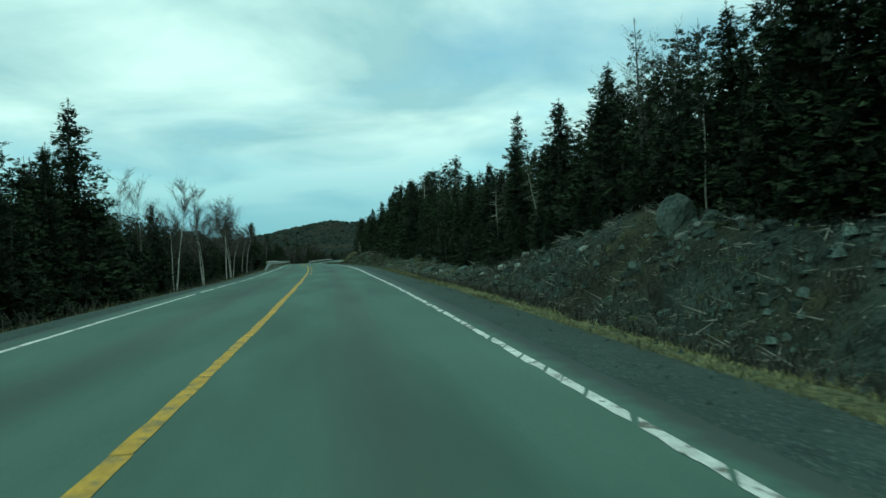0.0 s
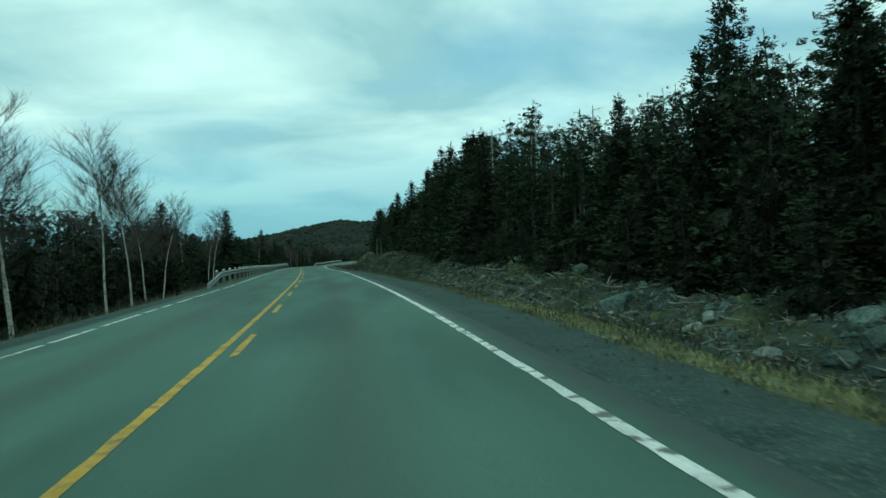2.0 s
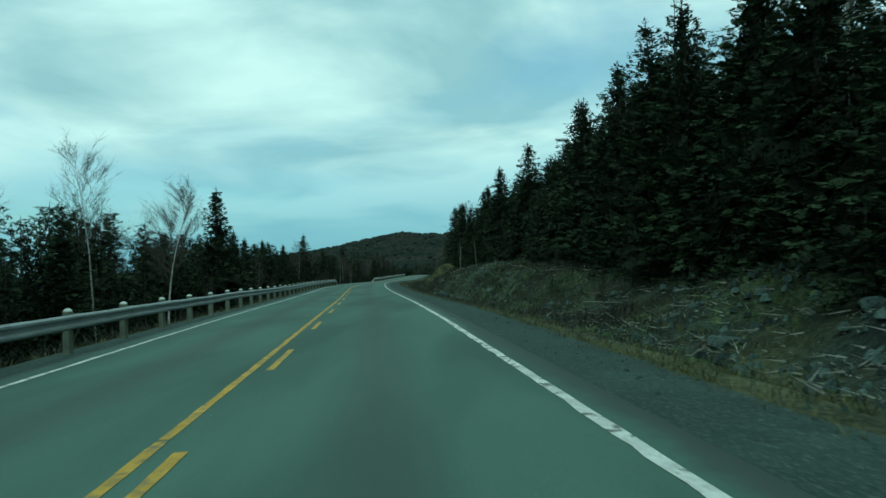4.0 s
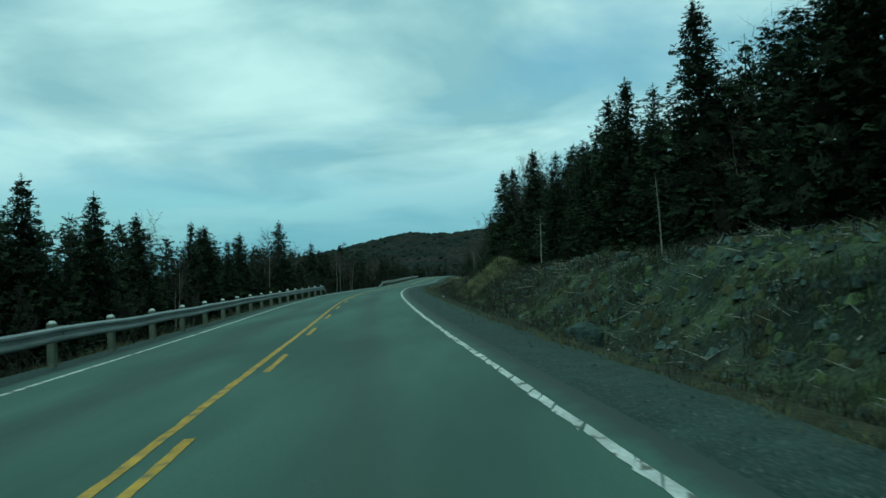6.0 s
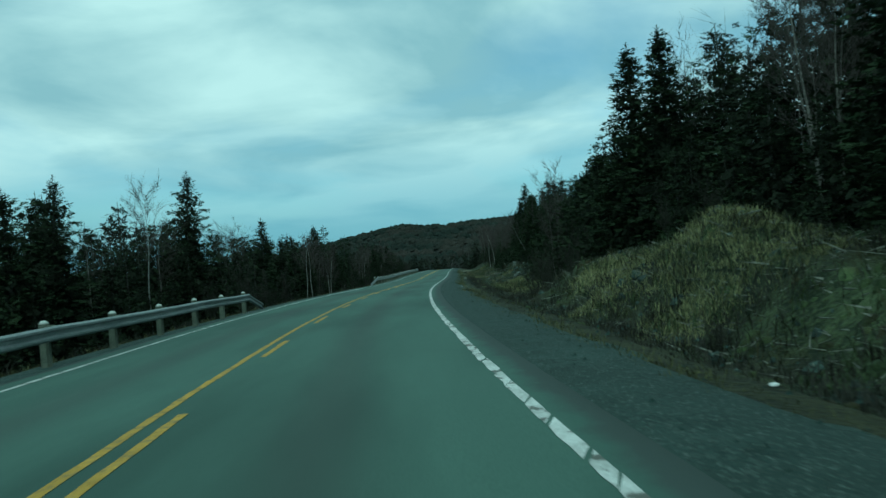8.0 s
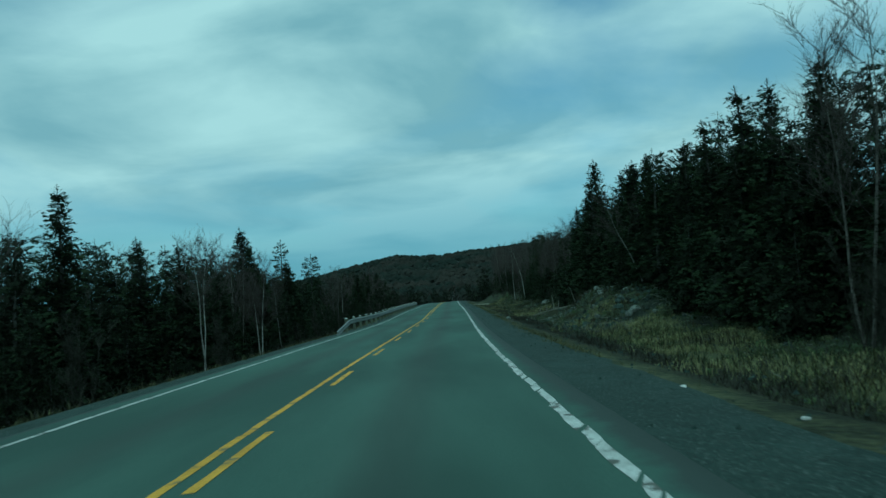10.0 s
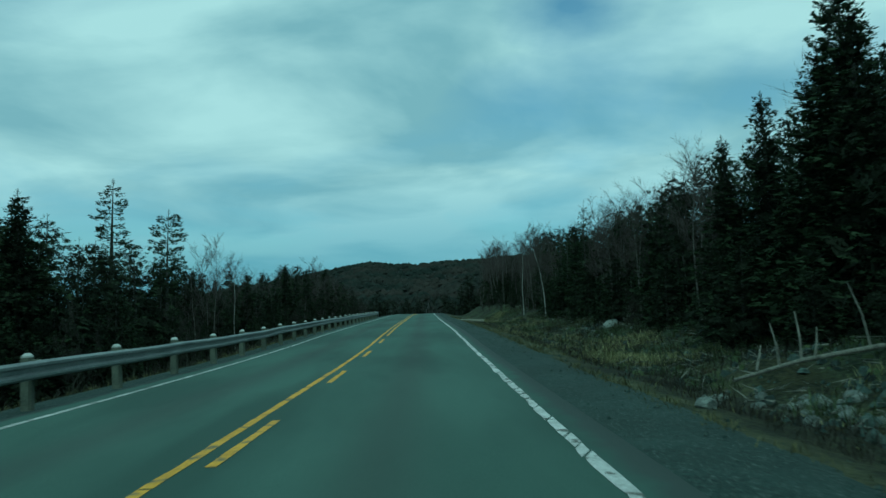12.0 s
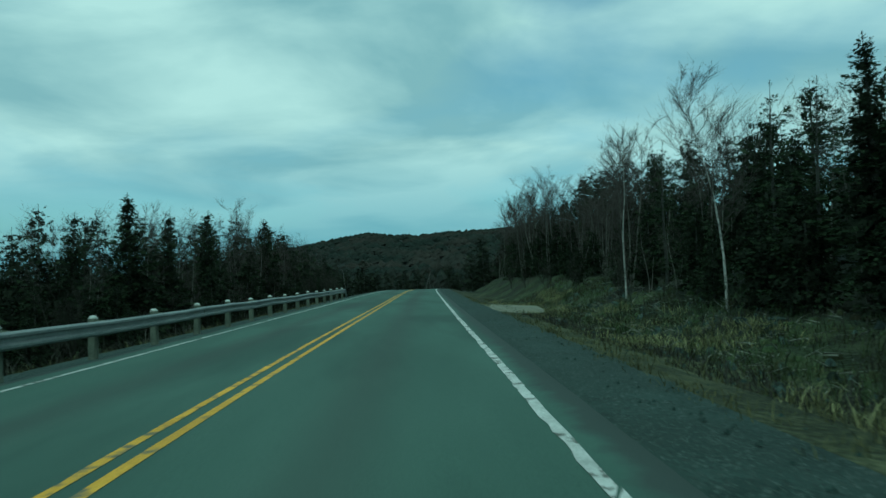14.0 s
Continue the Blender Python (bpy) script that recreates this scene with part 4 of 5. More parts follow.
plant(BIRCH[3], 13.2, 292.2, 5.6, "pale birch that leans out from the wood", RIGHT_SIDE, 0.6, 2.2, (0.0, -0.3))

plant(FULL[0], -11.0, 45.3, 9.4, "tall broad dark green spruce beside the road", LEFT_SIDE, 1.2)
for y, top, off in ((42.5, 6.6, -11.5), (40.2, 6.5, -10.6), (63.8, 5.4, -11.0), (104, 5.8, -9.4), (119, 4.8, -11.0), (140.2, 7.6, -8.3), (156, 6.0, -11), (163.5, 6.1, -11), (181.7, 5.9, -11), (184.7, 5.8, -10.6), (187, 5.8, -11.5), (197, 5.9, -11), (214.6, 8.2, -11.1), (258.5, 7.3, -11)):
    plant(rng.choice(FULL + NARROW[1:]), off, y, top, "dark green spruce below the road", LEFT_SIDE, 1.2)
for y, top, off in ((170, 5.6, -11), (193.7, 5.1, -11), (233.7, 6.6, -11), (241, 5.3, -11), (246.3, 5.5, -11), (250.6, 4.2, -10.5), (260, 6.4, -11), (272, 5.6, -11), (306, 4.2, -11), (317, 4.3, -11), (323, 5.7, -11), (328.4, 5.2, -11), (336, 6.0, -11), (355, 6.9, -11)):
    plant(rng.choice(NARROW + FULL[1:]), off, y, top, "dark green spruce below the guardrail", LEFT_SIDE, 1.2)
plant(SPARSE[2], -15.4, 291.3, 9.0, "tall spruce with open, ragged branches", LEFT_SIDE, 1.2)
plant(SPARSE[0], -12.4, 291.5, 7.2, "tall spruce with a bare lower trunk", LEFT_SIDE, 1.0)
for y, top, off in ((60, 6.9, -11), (108, 5.0, -10), (122, 7.2, -10.5), (127, 6.2, -8.6), (131, 6.2, -9.5), (205, 6.0, -10), (244.7, 5.2, -9.8), (256.6, 5.2, -10.6), (253, 5.2, -10.2), (262, 4.2, -9.6), (292, 5.2, -10), (298, 4.4, -10), (331, 5.6, -13), (348, 7.3, -11), (232, 6.0, -13)):
    plant(rng.choice(BIRCH[:1] + BIRCH[3:4] if off > -9 else BIRCH), off, y, top, "leafless birch with a pale trunk beside the road", LEFT_SIDE)
for y, top, off, k in ((63.5, 6.3, -9.4, 1), (72, 6.5, -8.4, 1), (79.2, 6.1, -7.3, 0), (84.2, 6.1, -7.4, 0), (89.2, 4.9, -7.7, 0), (97, 4.4, -8.4, 0)):
    plant(WIDE_BIRCH[k], off, y, top, "leafless birch with white trunk and broad crown of fine twigs", LEFT_SIDE)
for y, off in ((50.5, 12.6), (53.4, 12.9), (56.2, 12.5), (58.8, 12.9), (62.6, 12.7)):
    plant(SNAG[1], off, y, 2.7, "bare grey trunk standing at the edge of the wood", RIGHT_SIDE, 0.6)
plant(BIRCH[3], -8.3, 240.8, 4.8, "slender white birch in front of the dark wood", LEFT_SIDE, 1.0)
plant(WIDE_BIRCH[1], -8.4, 250.7, 4.5, "twin-stemmed white birch in front of the dark wood", LEFT_SIDE, 0.7)

# ---- the wood behind: a wall of trees on both sides, and the far woods ----
TOP_R = ([0, 27, 45, 52, 75, 92, 100, 115, 145, 152, 168, 180, 200, 215, 226, 246, 262, 275, 300, 310, 330, 370, 420], [9.6, 9.0, 8.8, 7.4, 7.0, 7.2, 9.0, 10.2, 9.8, 8.6, 7.2, 8.4, 9.6, 8.0, 7.2, 7.4, 8.6, 7.2, 7.0, 6.6, 7.2, 8.8, 9.5])
TOP_L = ([0, 40, 50, 64, 85, 110, 130, 150, 185, 200, 214, 240, 262, 285, 306, 330, 358, 420], [7.0, 6.6, 6.0, 4.6, 4.4, 4.4, 4.6, 5.0, 5.2, 4.8, 5.4, 4.6, 5.4, 4.8, 3.8, 4.8, 6.0, 6.5])
trees = []
for side, knots in ((1, TOP_R), (-1, TOP_L)):
    for n, y in enumerate(np.arange(-22, 396, 3.0 if side > 0 else 3.6)):
        for o, short in ((13.0, 6.5), (13.8, 2.4), (15.6, 1.2), (18.0, 0.2), (21.5, -0.2)) if side > 0 else ((9.7, 7.0), (10.8, 4.5), (11.6, 2.2), (12.6, 1.2), (14.4, 0.7), (17.0, 0.3)):
            if rng.random() < 0.12 or (n % 3 == 0 and o > 14.5):
                continue
            if side > 0 and 46 < y < 66 and o < 13.5:
                continue
            yy, oo = y + rng.uniform(-1, 1), o + rng.uniform(-0.9, 0.9)
            if side < 0 and o < 10 and y < 195:
                continue
            if side < 0 and 60 < y < 130 and o < 13 and rng.random() < 0.2:
                continue
            p = spot(side * oo, yy, 0.1)
            near = (oo - 1.5) / (13.0 if side > 0 else 11.0)
            top = 1.3 + (min(float(np.interp(yy - e, *knots)) for e in ((0, 8, 16) if oo > 15 and (72 < yy < 112 or yy > 262) else (0, 3))) - 1.3) * near + (0.9 if side > 0 else 0.7) - abs(rng.gauss(0, 0.7)) - short * 0.5
            tall = max(2.0, top + float(zr(yy)) - p.z)
            if yy > 318 and o < 17 and rng.random() < 0.5 or rng.random() < 0.07:
                kind = rng.choice(BIRCH[1:3] + BIRCH[4:])
            else:
                kind = rng.choice(WOOD_SPRUCE)
            trees.append((kind, p.x, p.y, p.z, tall / kind.height, rng.uniform(0.95, 1.3), rng.uniform(0, 6.28), o > (14.5 if side > 0 else 11.2)))


def thin(kind, share):
    """The same tree with a share of its boughs, for trees in the depth of the wood."""
    arrays = []
    for arr, faces, material in kind.arrays:
        if material in (M_NEEDLE, M_TWIG):
            n = len(arr) // 4
            keep = (np.arange(n) * 0.618) % 1 < share
            a2 = arr[:4 * n].reshape(-1, 4, 3)[keep]
            centre = a2.mean(1, keepdims=True)
            grown = (a2 - centre) * (min(1.4, share ** -0.5) if material is M_NEEDLE else 1.4) + centre
            i = np.arange(len(a2))[:, None] * 4
            pattern = [[0, 1, 2], [0, 2, 3]] if material is M_NEEDLE else [[0, 1, 3], [1, 2, 3]]
            f2 = np.concatenate([i + np.array(p) for p in pattern]).astype(np.int32)
            arrays.append((grown.reshape(-1, 3).astype(np.float32), f2, material))
        else:
            used = faces[:640] if material is M_CORE else faces[:160]
            arrays.append((arr[:int(used.max()) + 1], used, material))
    return Kind(kind.name, kind.height, [], kind.category, arrays)


THIN = {k: thin(k, 0.20) for k in WOOD_SPRUCE}
THIN.update({k: thin(k, 0.22) for k in BIRCH})
trees = [(THIN[t[0]] if t[7] or t[0] in BIRCH else t[0], *t[1:7]) for t in trees]
wood("wood_right", [t for t in trees if t[1] > float(xr(t[2]))], "dense dark spruce wood on the bank")
wood("wood_left", [t for t in trees if t[1] <= float(xr(t[2]))], "dense dark spruce and birch wood below the road")
FAR = {k: thin(k, 0.06) for k in WOOD_SPRUCE}
FAR_BIRCH = [thin(k, 0.1) for k in BIRCH[:2]]
trees = []
for i in range(420):
    y = 395 + 190 * rng.random() ** 1.2
    x = float(xr(min(y, 480))) + rng.uniform(-75, 75)
    d = np.min(np.hypot(RX - x, RY - y))
    if d < 9:
        continue
    o = x - float(xr(min(y, 480)))
    z = float(ground_z(o, y))
    k = rng.choice(FAR_BIRCH) if rng.random() < 0.15 else rng.choice(list(FAR.values()))
    trees.append((k, x, y, z - 0.2, rng.uniform(5.0, 8.5) / k.height, rng.uniform(1.1, 1.6), rng.uniform(0, 6.28)))
wood("wood_ahead", trees, "mixed spruce and bare birch wood where the road bends away")


def cone_wood(name, count, y0, y1, half, tall, label, inner=0.0, wide=(0.28, 0.45)):
    """Far woods on the hills: small rough conifers."""
    r2 = np.random.RandomState(8)
    y = y0 + (y1 - y0) * r2.rand(count)
    o = (r2.rand(count) * 2 - 1) * half * (0.55 + 0.45 * y / y1) if not inner else np.where(r2.rand(count) < 0.5, -1, 1) * r2.uniform(inner, half, count)
    z = ground_z(o, y)
    x = xr(np.clip(y, -119, 480)) + o
    h = r2.uniform(*tall, count)
    V, F = [], []
    for i in range(count):
        b, r = len(V), h[i] * r2.uniform(*wide)
        tiers = ((0.0, 1.0), (0.45, 0.8), (0.8, 0.4))
        a0 = r2.rand() * 6
        for q, w in tiers:
            for j in range(5):
                a = a0 + j * 1.2566 + q * 3
                jit = r2.uniform(0.6, 1.25)
                V.append((x[i] + math.cos(a) * r * w * jit, y[i] + math.sin(a) * r * w * jit, z[i] - 0.3 + h[i] * q))
        V.append((x[i], y[i], z[i] + h[i]))
        for t in range(2):
            for j in range(5):
                p, q = b + 5 * t + j, b + 5 * t + (j + 1) % 5
                F.append((p, q, q + 5, p + 5))
        for j in range(5):
            F.append((b + 10 + j, b + 10 + (j + 1) % 5, b + 15))
    return tagged(mesh_object(name, V, F, [M_NEEDLE_FAR]), label, "woods", kind="stuff")


cone_wood("hill_woods", 6000, 640, 1240, 420, (3, 5), "dark wooded hillside in the distance", 0.0, (0.9, 1.5))
cone_wood("valley_woods", 1500, 500, 700, 260, (4, 7), "dark woods between the road and the hill", 0.0, (0.35, 0.6))
cone_wood("deep_woods", 2200, -40, 480, 95, (4.2, 6.2), "dark spruce woods that go on behind the roadside trees", 28.0, (0.22, 0.34))


# ---- guardrails ----
PROFILE = [(0.0, 0.140), (0.03, 0.140), (0.075, 0.105), (0.075, 0.065), (0.012, 0.03), (0.012, -0.03), (0.075, -0.065), (0.075, -0.105), (0.03, -0.140), (0.0, -0.140)]
BEAM_HEIGHT, SPACING = 0.575, 3.6


def along(y, off):
    """A point on the road beside the centre line and the road's direction there."""
    a = float(heading(y))
    return Vector((float(xr(y)) + off * math.cos(a), y + off * math.sin(a), float(zr(y)))), Vector((-math.sin(a), math.cos(a), 0)), Vector((math.cos(a), math.sin(a), 0))


def beam(points, sides, name, parent, label=""):
    """A corrugated steel beam through points; sides: the way towards the road at each."""
    bm = bmesh.new()
    rings = []
    for p, s in zip(points, sides):
        outer = [bm.verts.new(p + s * u + Vector((0, 0, w))) for u, w in PROFILE]
        inner = [bm.verts.new(p + s * (u - 0.008) + Vector((0, 0, w))) for u, w in PROFILE]
        rings.append(outer + inner[::-1])
    n = len(rings[0])
    for a, b in zip(rings[:-1], rings[1:]):
        for j in range(n):
            bm.faces.new((a[j], a[(j + 1) % n], b[(j + 1) % n], b[j]))
    bm.faces.new(rings[0])
    bm.faces.new(rings[-1][::-1])
    bmesh.ops.recalc_face_normals(bm, faces=bm.faces)
    return part(name, bm, M_STEEL, parent, label)


def post_mesh():
    """A square timber post with worn edges, 1.3 m long, its top at 0.80."""
    bm = bmesh.new()
    bmesh.ops.create_cube(bm, size=1, matrix=Matrix.Translation((0, 0, 0.15)) @ Matrix.Diagonal((0.165, 0.165, 1.22, 1)))
    bmesh.ops.bevel(bm, geom=[e for e in bm.edges if abs(e.verts[0].co.z - e.verts[1].co.z) > 0.5], offset=0.025, segments=2, affect="EDGES")
    me = bpy.data.meshes.new("post")
    bm.to_mesh(me)
    bm.free()
    me.materials.append(M_POST)
    return me


def cap_mesh():
    """The bevelled pale top of a post."""
    bm = bmesh.new()
    bmesh.ops.create_cone(bm, cap_ends=True, segments=8, radius1=0.089, radius2=0.089, depth=0.03, matrix=Matrix.Translation((0, 0, 0.765)) @ Matrix.Rotation(math.pi / 8, 4, "Z"))
    bmesh.ops.create_cone(bm, cap_ends=True, segments=8, radius1=0.086, radius2=0.04, depth=0.04, matrix=Matrix.Translation((0, 0, 0.805)) @ Matrix.Rotation(math.pi / 8, 4, "Z"))
    me = bpy.data.meshes.new("cap")
    bm.to_mesh(me)
    bm.free()
    me.materials.append(M_CAP)
    return me


def block_mesh():
    """The spacer between post and beam."""
    bm = bmesh.new()
    bmesh.ops.create_cube(bm, size=1, matrix=Matrix.Translation((0, 0, BEAM_HEIGHT)) @ Matrix.Diagonal((0.10, 0.14, 0.30, 1)))
    bmesh.ops.bevel(bm, geom=list(bm.edges), offset=0.012, segments=1, affect="EDGES")
    me = bpy.data.meshes.new("spacer")
    bm.to_mesh(me)
    bm.free()
    me.materials.append(M_POST)
    return me


POST, CAP, SPACER = post_mesh(), cap_mesh(), block_mesh()


def guardrail(y0, y1, off, label, start_drop=True, end_drop=True):
    """Posts from y0 to y1 with a beam on their road side, and ends that run down to the ground."""
    rail = new("guardrail")
    r3 = random.Random(int(y0))
    n = int(round((y1 - y0) / SPACING))
    ys = [y0 + (y1 - y0) * i / n for i in range(n + 1)]
    at = []
    for y in ys:
        p, d, s = along(y, off)
        p.z = float(road_z(off, y)) + r3.uniform(-0.02, 0.015)
        at.append((p, d, s))
        turn = math.atan2(d.y, d.x) + r3.uniform(-0.06, 0.06)
        po = new("post", POST)
        po.parent = rail
        po.matrix_basis = Matrix.LocRotScale(p, Euler((r3.uniform(-0.02, 0.02), r3.uniform(-0.02, 0.02), turn)), None)
        ca = new("cap", CAP)
        ca.parent = po
        ca["label"] = "pale weathered post top"
        sp = new("spacer", SPACER)
        sp.parent = po
        sp.location = (0, -0.14, 0)
    face = 0.20
    for (p, d, s), (q, e, u) in zip(at[:-1], at[1:]):
        pts = [p + s * face + Vector((0, 0, BEAM_HEIGHT)) - d * 0.12, q + u * face + Vector((0, 0, BEAM_HEIGHT)) + e * 0.12]
        m = pts[0].lerp(pts[1], 0.5) + Vector((0, 0, r3.uniform(-0.015, 0.01)))
        k = 0.004 * (len(rail.children) % 2)
        beam([pts[0] + s * k, m + s * k, pts[1] + s * k], [s, s, u], "beam", rail)
    for use, (p, d, s), sign in ((start_drop, at[0], -1), (end_drop, at[-1], 1)):
        if use:
            a = p + s * (face + 0.012) + Vector((0, 0, BEAM_HEIGHT)) - d * 0.1 * sign
            b = p + s * (face - 0.25) + d * sign * 3.9 + Vector((0, 0, 0.02))
            beam([a, a.lerp(b, 0.1), b], [s, s, s], "end_piece", rail, "steel beam end sloping down to the ground")
    return tagged(rail, label, "guardrail", "guardrails")


guardrail(90.7, 199.0, -4.25, "galvanised steel guardrail on pale-topped timber posts")
guardrail(254.1, 348.5, -4.05, "galvanised steel guardrail on pale-topped timber posts, sloped end")


# ---- rocks, dead wood and low growth ----
def rock_mesh(seed):
    r4 = random.Random(seed)
    bm = bmesh.new()
    bmesh.ops.create_icosphere(bm, subdivisions=3, radius=0.5)
    cuts = [Vector((r4.gauss(0, 1), r4.gauss(0, 1), r4.gauss(0, 0.7))).normalized() for _ in range(7)]
    depth = [r4.uniform(0.28, 0.42) for _ in cuts]
    for v in bm.verts:
        for c, d in zip(cuts, depth):
            over = v.co.dot(c) - d
            if over > 0:
                v.co -= c * over * 0.9
        v.co += v.co.normalized() * (0.07 * noise.noise(v.co * 4 + Vector((seed, 0, 0))) + 0.035 * noise.noise(v.co * 11 + Vector((0, seed, 0))))
    me = bpy.data.meshes.new("rock")
    bm.to_mesh(me)
    bm.free()
    me.materials.append(M_ROCK)
    return me


ROCKS = [rock_mesh(s) for s in range(6)]
PALE = [me.copy() for me in ROCKS]
for me in PALE:
    me.materials[0] = M_PALE_ROCK


def rock(off, y, size, label="grey lichened rock on the bank", group="rocks on the bank", flat=0.7):
    p = spot(off, y)
    ob = new("rock", rng.choice(ROCKS))
    ob.matrix_basis = Matrix.LocRotScale(p + Vector((0, 0, size * flat * 0.10)), Euler((rng.uniform(-0.3, 0.3), rng.uniform(-0.3, 0.3), rng.uniform(0, 6.28))), (size * rng.uniform(0.8, 1.25), size * rng.uniform(0.8, 1.25), size * flat))
    if "pale" in label:
        ob.data = PALE[ROCKS.index(ob.data)]
    return tagged(ob, label, "rock", group)


rock(11.5, 26.9, 1.05, "great grey pointed boulder on top of the rocky bank", flat=1.5)
for off, y, size in ((10.0, 43.9, 0.62), (10.0, 40.6, 0.6), (10.6, 41.6, 0.5), (9.8, 48.0, 0.62), (10.2, 46.0, 0.4), (9.4, 42.4, 0.35)):
    rock(off, y, size, "pale grey rock at the foot of the bank")
rock(12.2, 36.5, 1.1)
rock(10.3, 57.2, 0.9)
rock(9.8, 56.2, 0.75)
rock(8.8, 57.7, 0.5, "pale grey rock at the foot of the bank")
BOULDER = rock(7.4, 146.2, 1.15, "rounded dark grey boulder at the foot of the bank", flat=0.85)
BOULDER.data = BOULDER.data.copy()
BOULDER.data.materials[0] = M_DARK_ROCK
rock(9.3, 66.0, 1.25, "grey boulder among felled branches", flat=0.8)
rock(11.0, 74.5, 0.7, "grey boulder among felled branches", flat=0.7)
for lo, hi, count, a, b in ((12, 48, 34, 8.5, 13.5), (46, 105, 40, 8.8, 12.5), (105, 150, 10, 8.5, 12.5), (150, 200, 14, 8.5, 12.5), (238, 265, 16, 8.6, 12.4), (265, 330, 16, 9.0, 12.5)):
    for i in range(count):
        rock(rng.uniform(a, b), rng.uniform(lo, hi), 0.18 + 0.55 * rng.random() ** 2.5)


PALE_ROCK = "pale broken rock in a pile on the bank"
for cy, co, ry, ro, count, size in ((257.2, 8.3, 1.6, 0.8, 30, 0.34), (253.4, 10.8, 1.5, 0.9, 12, 0.42), (248.5, 11.3, 1.4, 0.8, 12, 0.42), (241.9, 10.8, 1.2, 0.8, 10, 0.42), (26.3, 11.0, 2.2, 0.7, 10, 0.5), (31.2, 10.3, 2.0, 0.8, 8, 0.4), (64.5, 9.0, 2.5, 0.5, 10, 0.42), (49.0, 8.8, 3.0, 0.6, 12, 0.36), (285.0, 11.0, 2.0, 1.0, 6, 0.36), (144.5, 9.3, 3.0, 1.0, 10, 0.24), (167.0, 10.6, 4.0, 1.0, 8, 0.3), (82.0, 9.4, 5.0, 0.9, 8, 0.36)):
    for i in range(count):
        rock(co + rng.gauss(0, ro), cy + rng.gauss(0, ry), size * rng.uniform(0.35, 1.15), PALE_ROCK if cy > 240 or i % 3 == 0 else "broken grey rock in a pile on the bank", flat=rng.uniform(0.6, 0.95))


def stick_mesh(seed, length, radius, twigs):
    r4 = random.Random(seed)
    s = Shape()
    pts = [Vector((length * q, 0.08 * length * math.sin(q * 3 + seed), 0.03 * math.sin(q * 6))) for q in (-0.5, -0.2, 0.1, 0.5)]
    s.tube(pts, [radius, radius * 0.9, radius * 0.7, radius * 0.3], 5)
    for i in range(twigs):
        q = r4.uniform(-0.2, 0.45)
        a = Vector((length * q, 0, 0))
        s.twig(a, a + Vector((r4.uniform(0, 0.5), r4.uniform(-0.5, 0.5), r4.uniform(-0.1, 0.4))), radius * 0.7)
    me = bpy.data.meshes.new("dead_branch")
    fill(me, s.v, s.f)
    me.materials.append(M_DEAD)
    return me


STICKS = [stick_mesh(k, n, r, t) for k, (n, r, t) in enumerate(((1.6, 0.016, 5), (2.4, 0.022, 7), (0.9, 0.013, 3), (3.2, 0.034, 6)))]


def stick(off, y, turn, tilt=0.0, kind=None, label="bleached dead branch lying on the bank", scale=1.0, lift=0.06):
    ob = new("dead_branch", STICKS[rng.randrange(4) if kind is None else kind])
    ob.matrix_basis = Matrix.LocRotScale(spot(off, y) + Vector((0, 0, lift)), Euler((0, -tilt, turn)), (scale, scale, scale))
    return tagged(ob, label, "branch", "dead branches on the bank")


for lo, hi, count in ((14, 48, 22), (50, 108, 130), (108, 150, 30), (150, 200, 40), (238, 266, 22), (266, 330, 26)):
    for i in range(count):
        off = rng.uniform(8.2, 12.8)
        stick(off, rng.uniform(lo, hi), rng.uniform(0, 6.28), rng.uniform(-0.15, 0.3), scale=rng.uniform(0.3, 0.75))
stick(10.2, 20.0, 0.35, 0.5, 1, scale=0.6)
stick(8.2, 90.4, 0.25, 0.05, 3, "long bleached pole lying across the bank", 1.1, 0.12)
stick(8.6, 146.0, -1.0, 0.35, 3, "long bleached pole leaning on the bank", 0.62, 0.25)
stick(8.0, 145.2, 1.9, 0.2, 0, scale=0.6)


def fallen_trunk(off, y):
    """A fallen trunk with its dead limbs standing upright from it."""
    log = new("fallen_trunk")
    a, b = spot(off, y - 0.4) + Vector((0, 0, 0.35)), spot(off + 4.9, y + 0.6) + Vector((0, 0, -0.1))
    s = Shape()
    s.tube([a, a.lerp(b, 0.3) + Vector((0, 0, 0.12)), a.lerp(b, 0.65) + Vector((0, 0, 0.1)), b], [0.035, 0.045, 0.055, 0.065], 8)
    s.make("trunk", M_DEAD, log)
    for q, n, dx in ((0.10, 0.45, 0.15), (0.20, 0.8, -0.1), (0.30, 0.95, -0.04), (0.36, 0.6, 0.12), (0.62, 1.3, -0.35), (0.75, 0.5, 0.1)):
        s = Shape()
        p = a.lerp(b, q) + Vector((0, 0, 0.1))
        s.tube([p, p + Vector((dx * 0.4, 0, n * 0.5)), p + Vector((dx, 0.1, n))], [0.028, 0.022, 0.01], 5)
        s.make("limb", M_DEAD, log)
    return tagged(log, "bleached fallen trunk with dead limbs sticking up", "fallen tree")


fallen_trunk(7.8, 260.0)
for y, off in ((287.0, 12.7), (287.6, 13.1)):
    s = Shape()
    p = spot(off, y)
    s.tube([p - Vector((0, 0, 0.1)), p + Vector((0, 0, 0.35)), p + Vector((0.04, 0, 0.75))], [0.24, 0.19, 0.16], 9)
    tagged(s.make("tree_stump", M_DEAD), "weathered grey tree stump in the cleared verge", "tree stump")
rock(11.9, 287.0, 0.85, "pale grey boulder in the cleared verge")


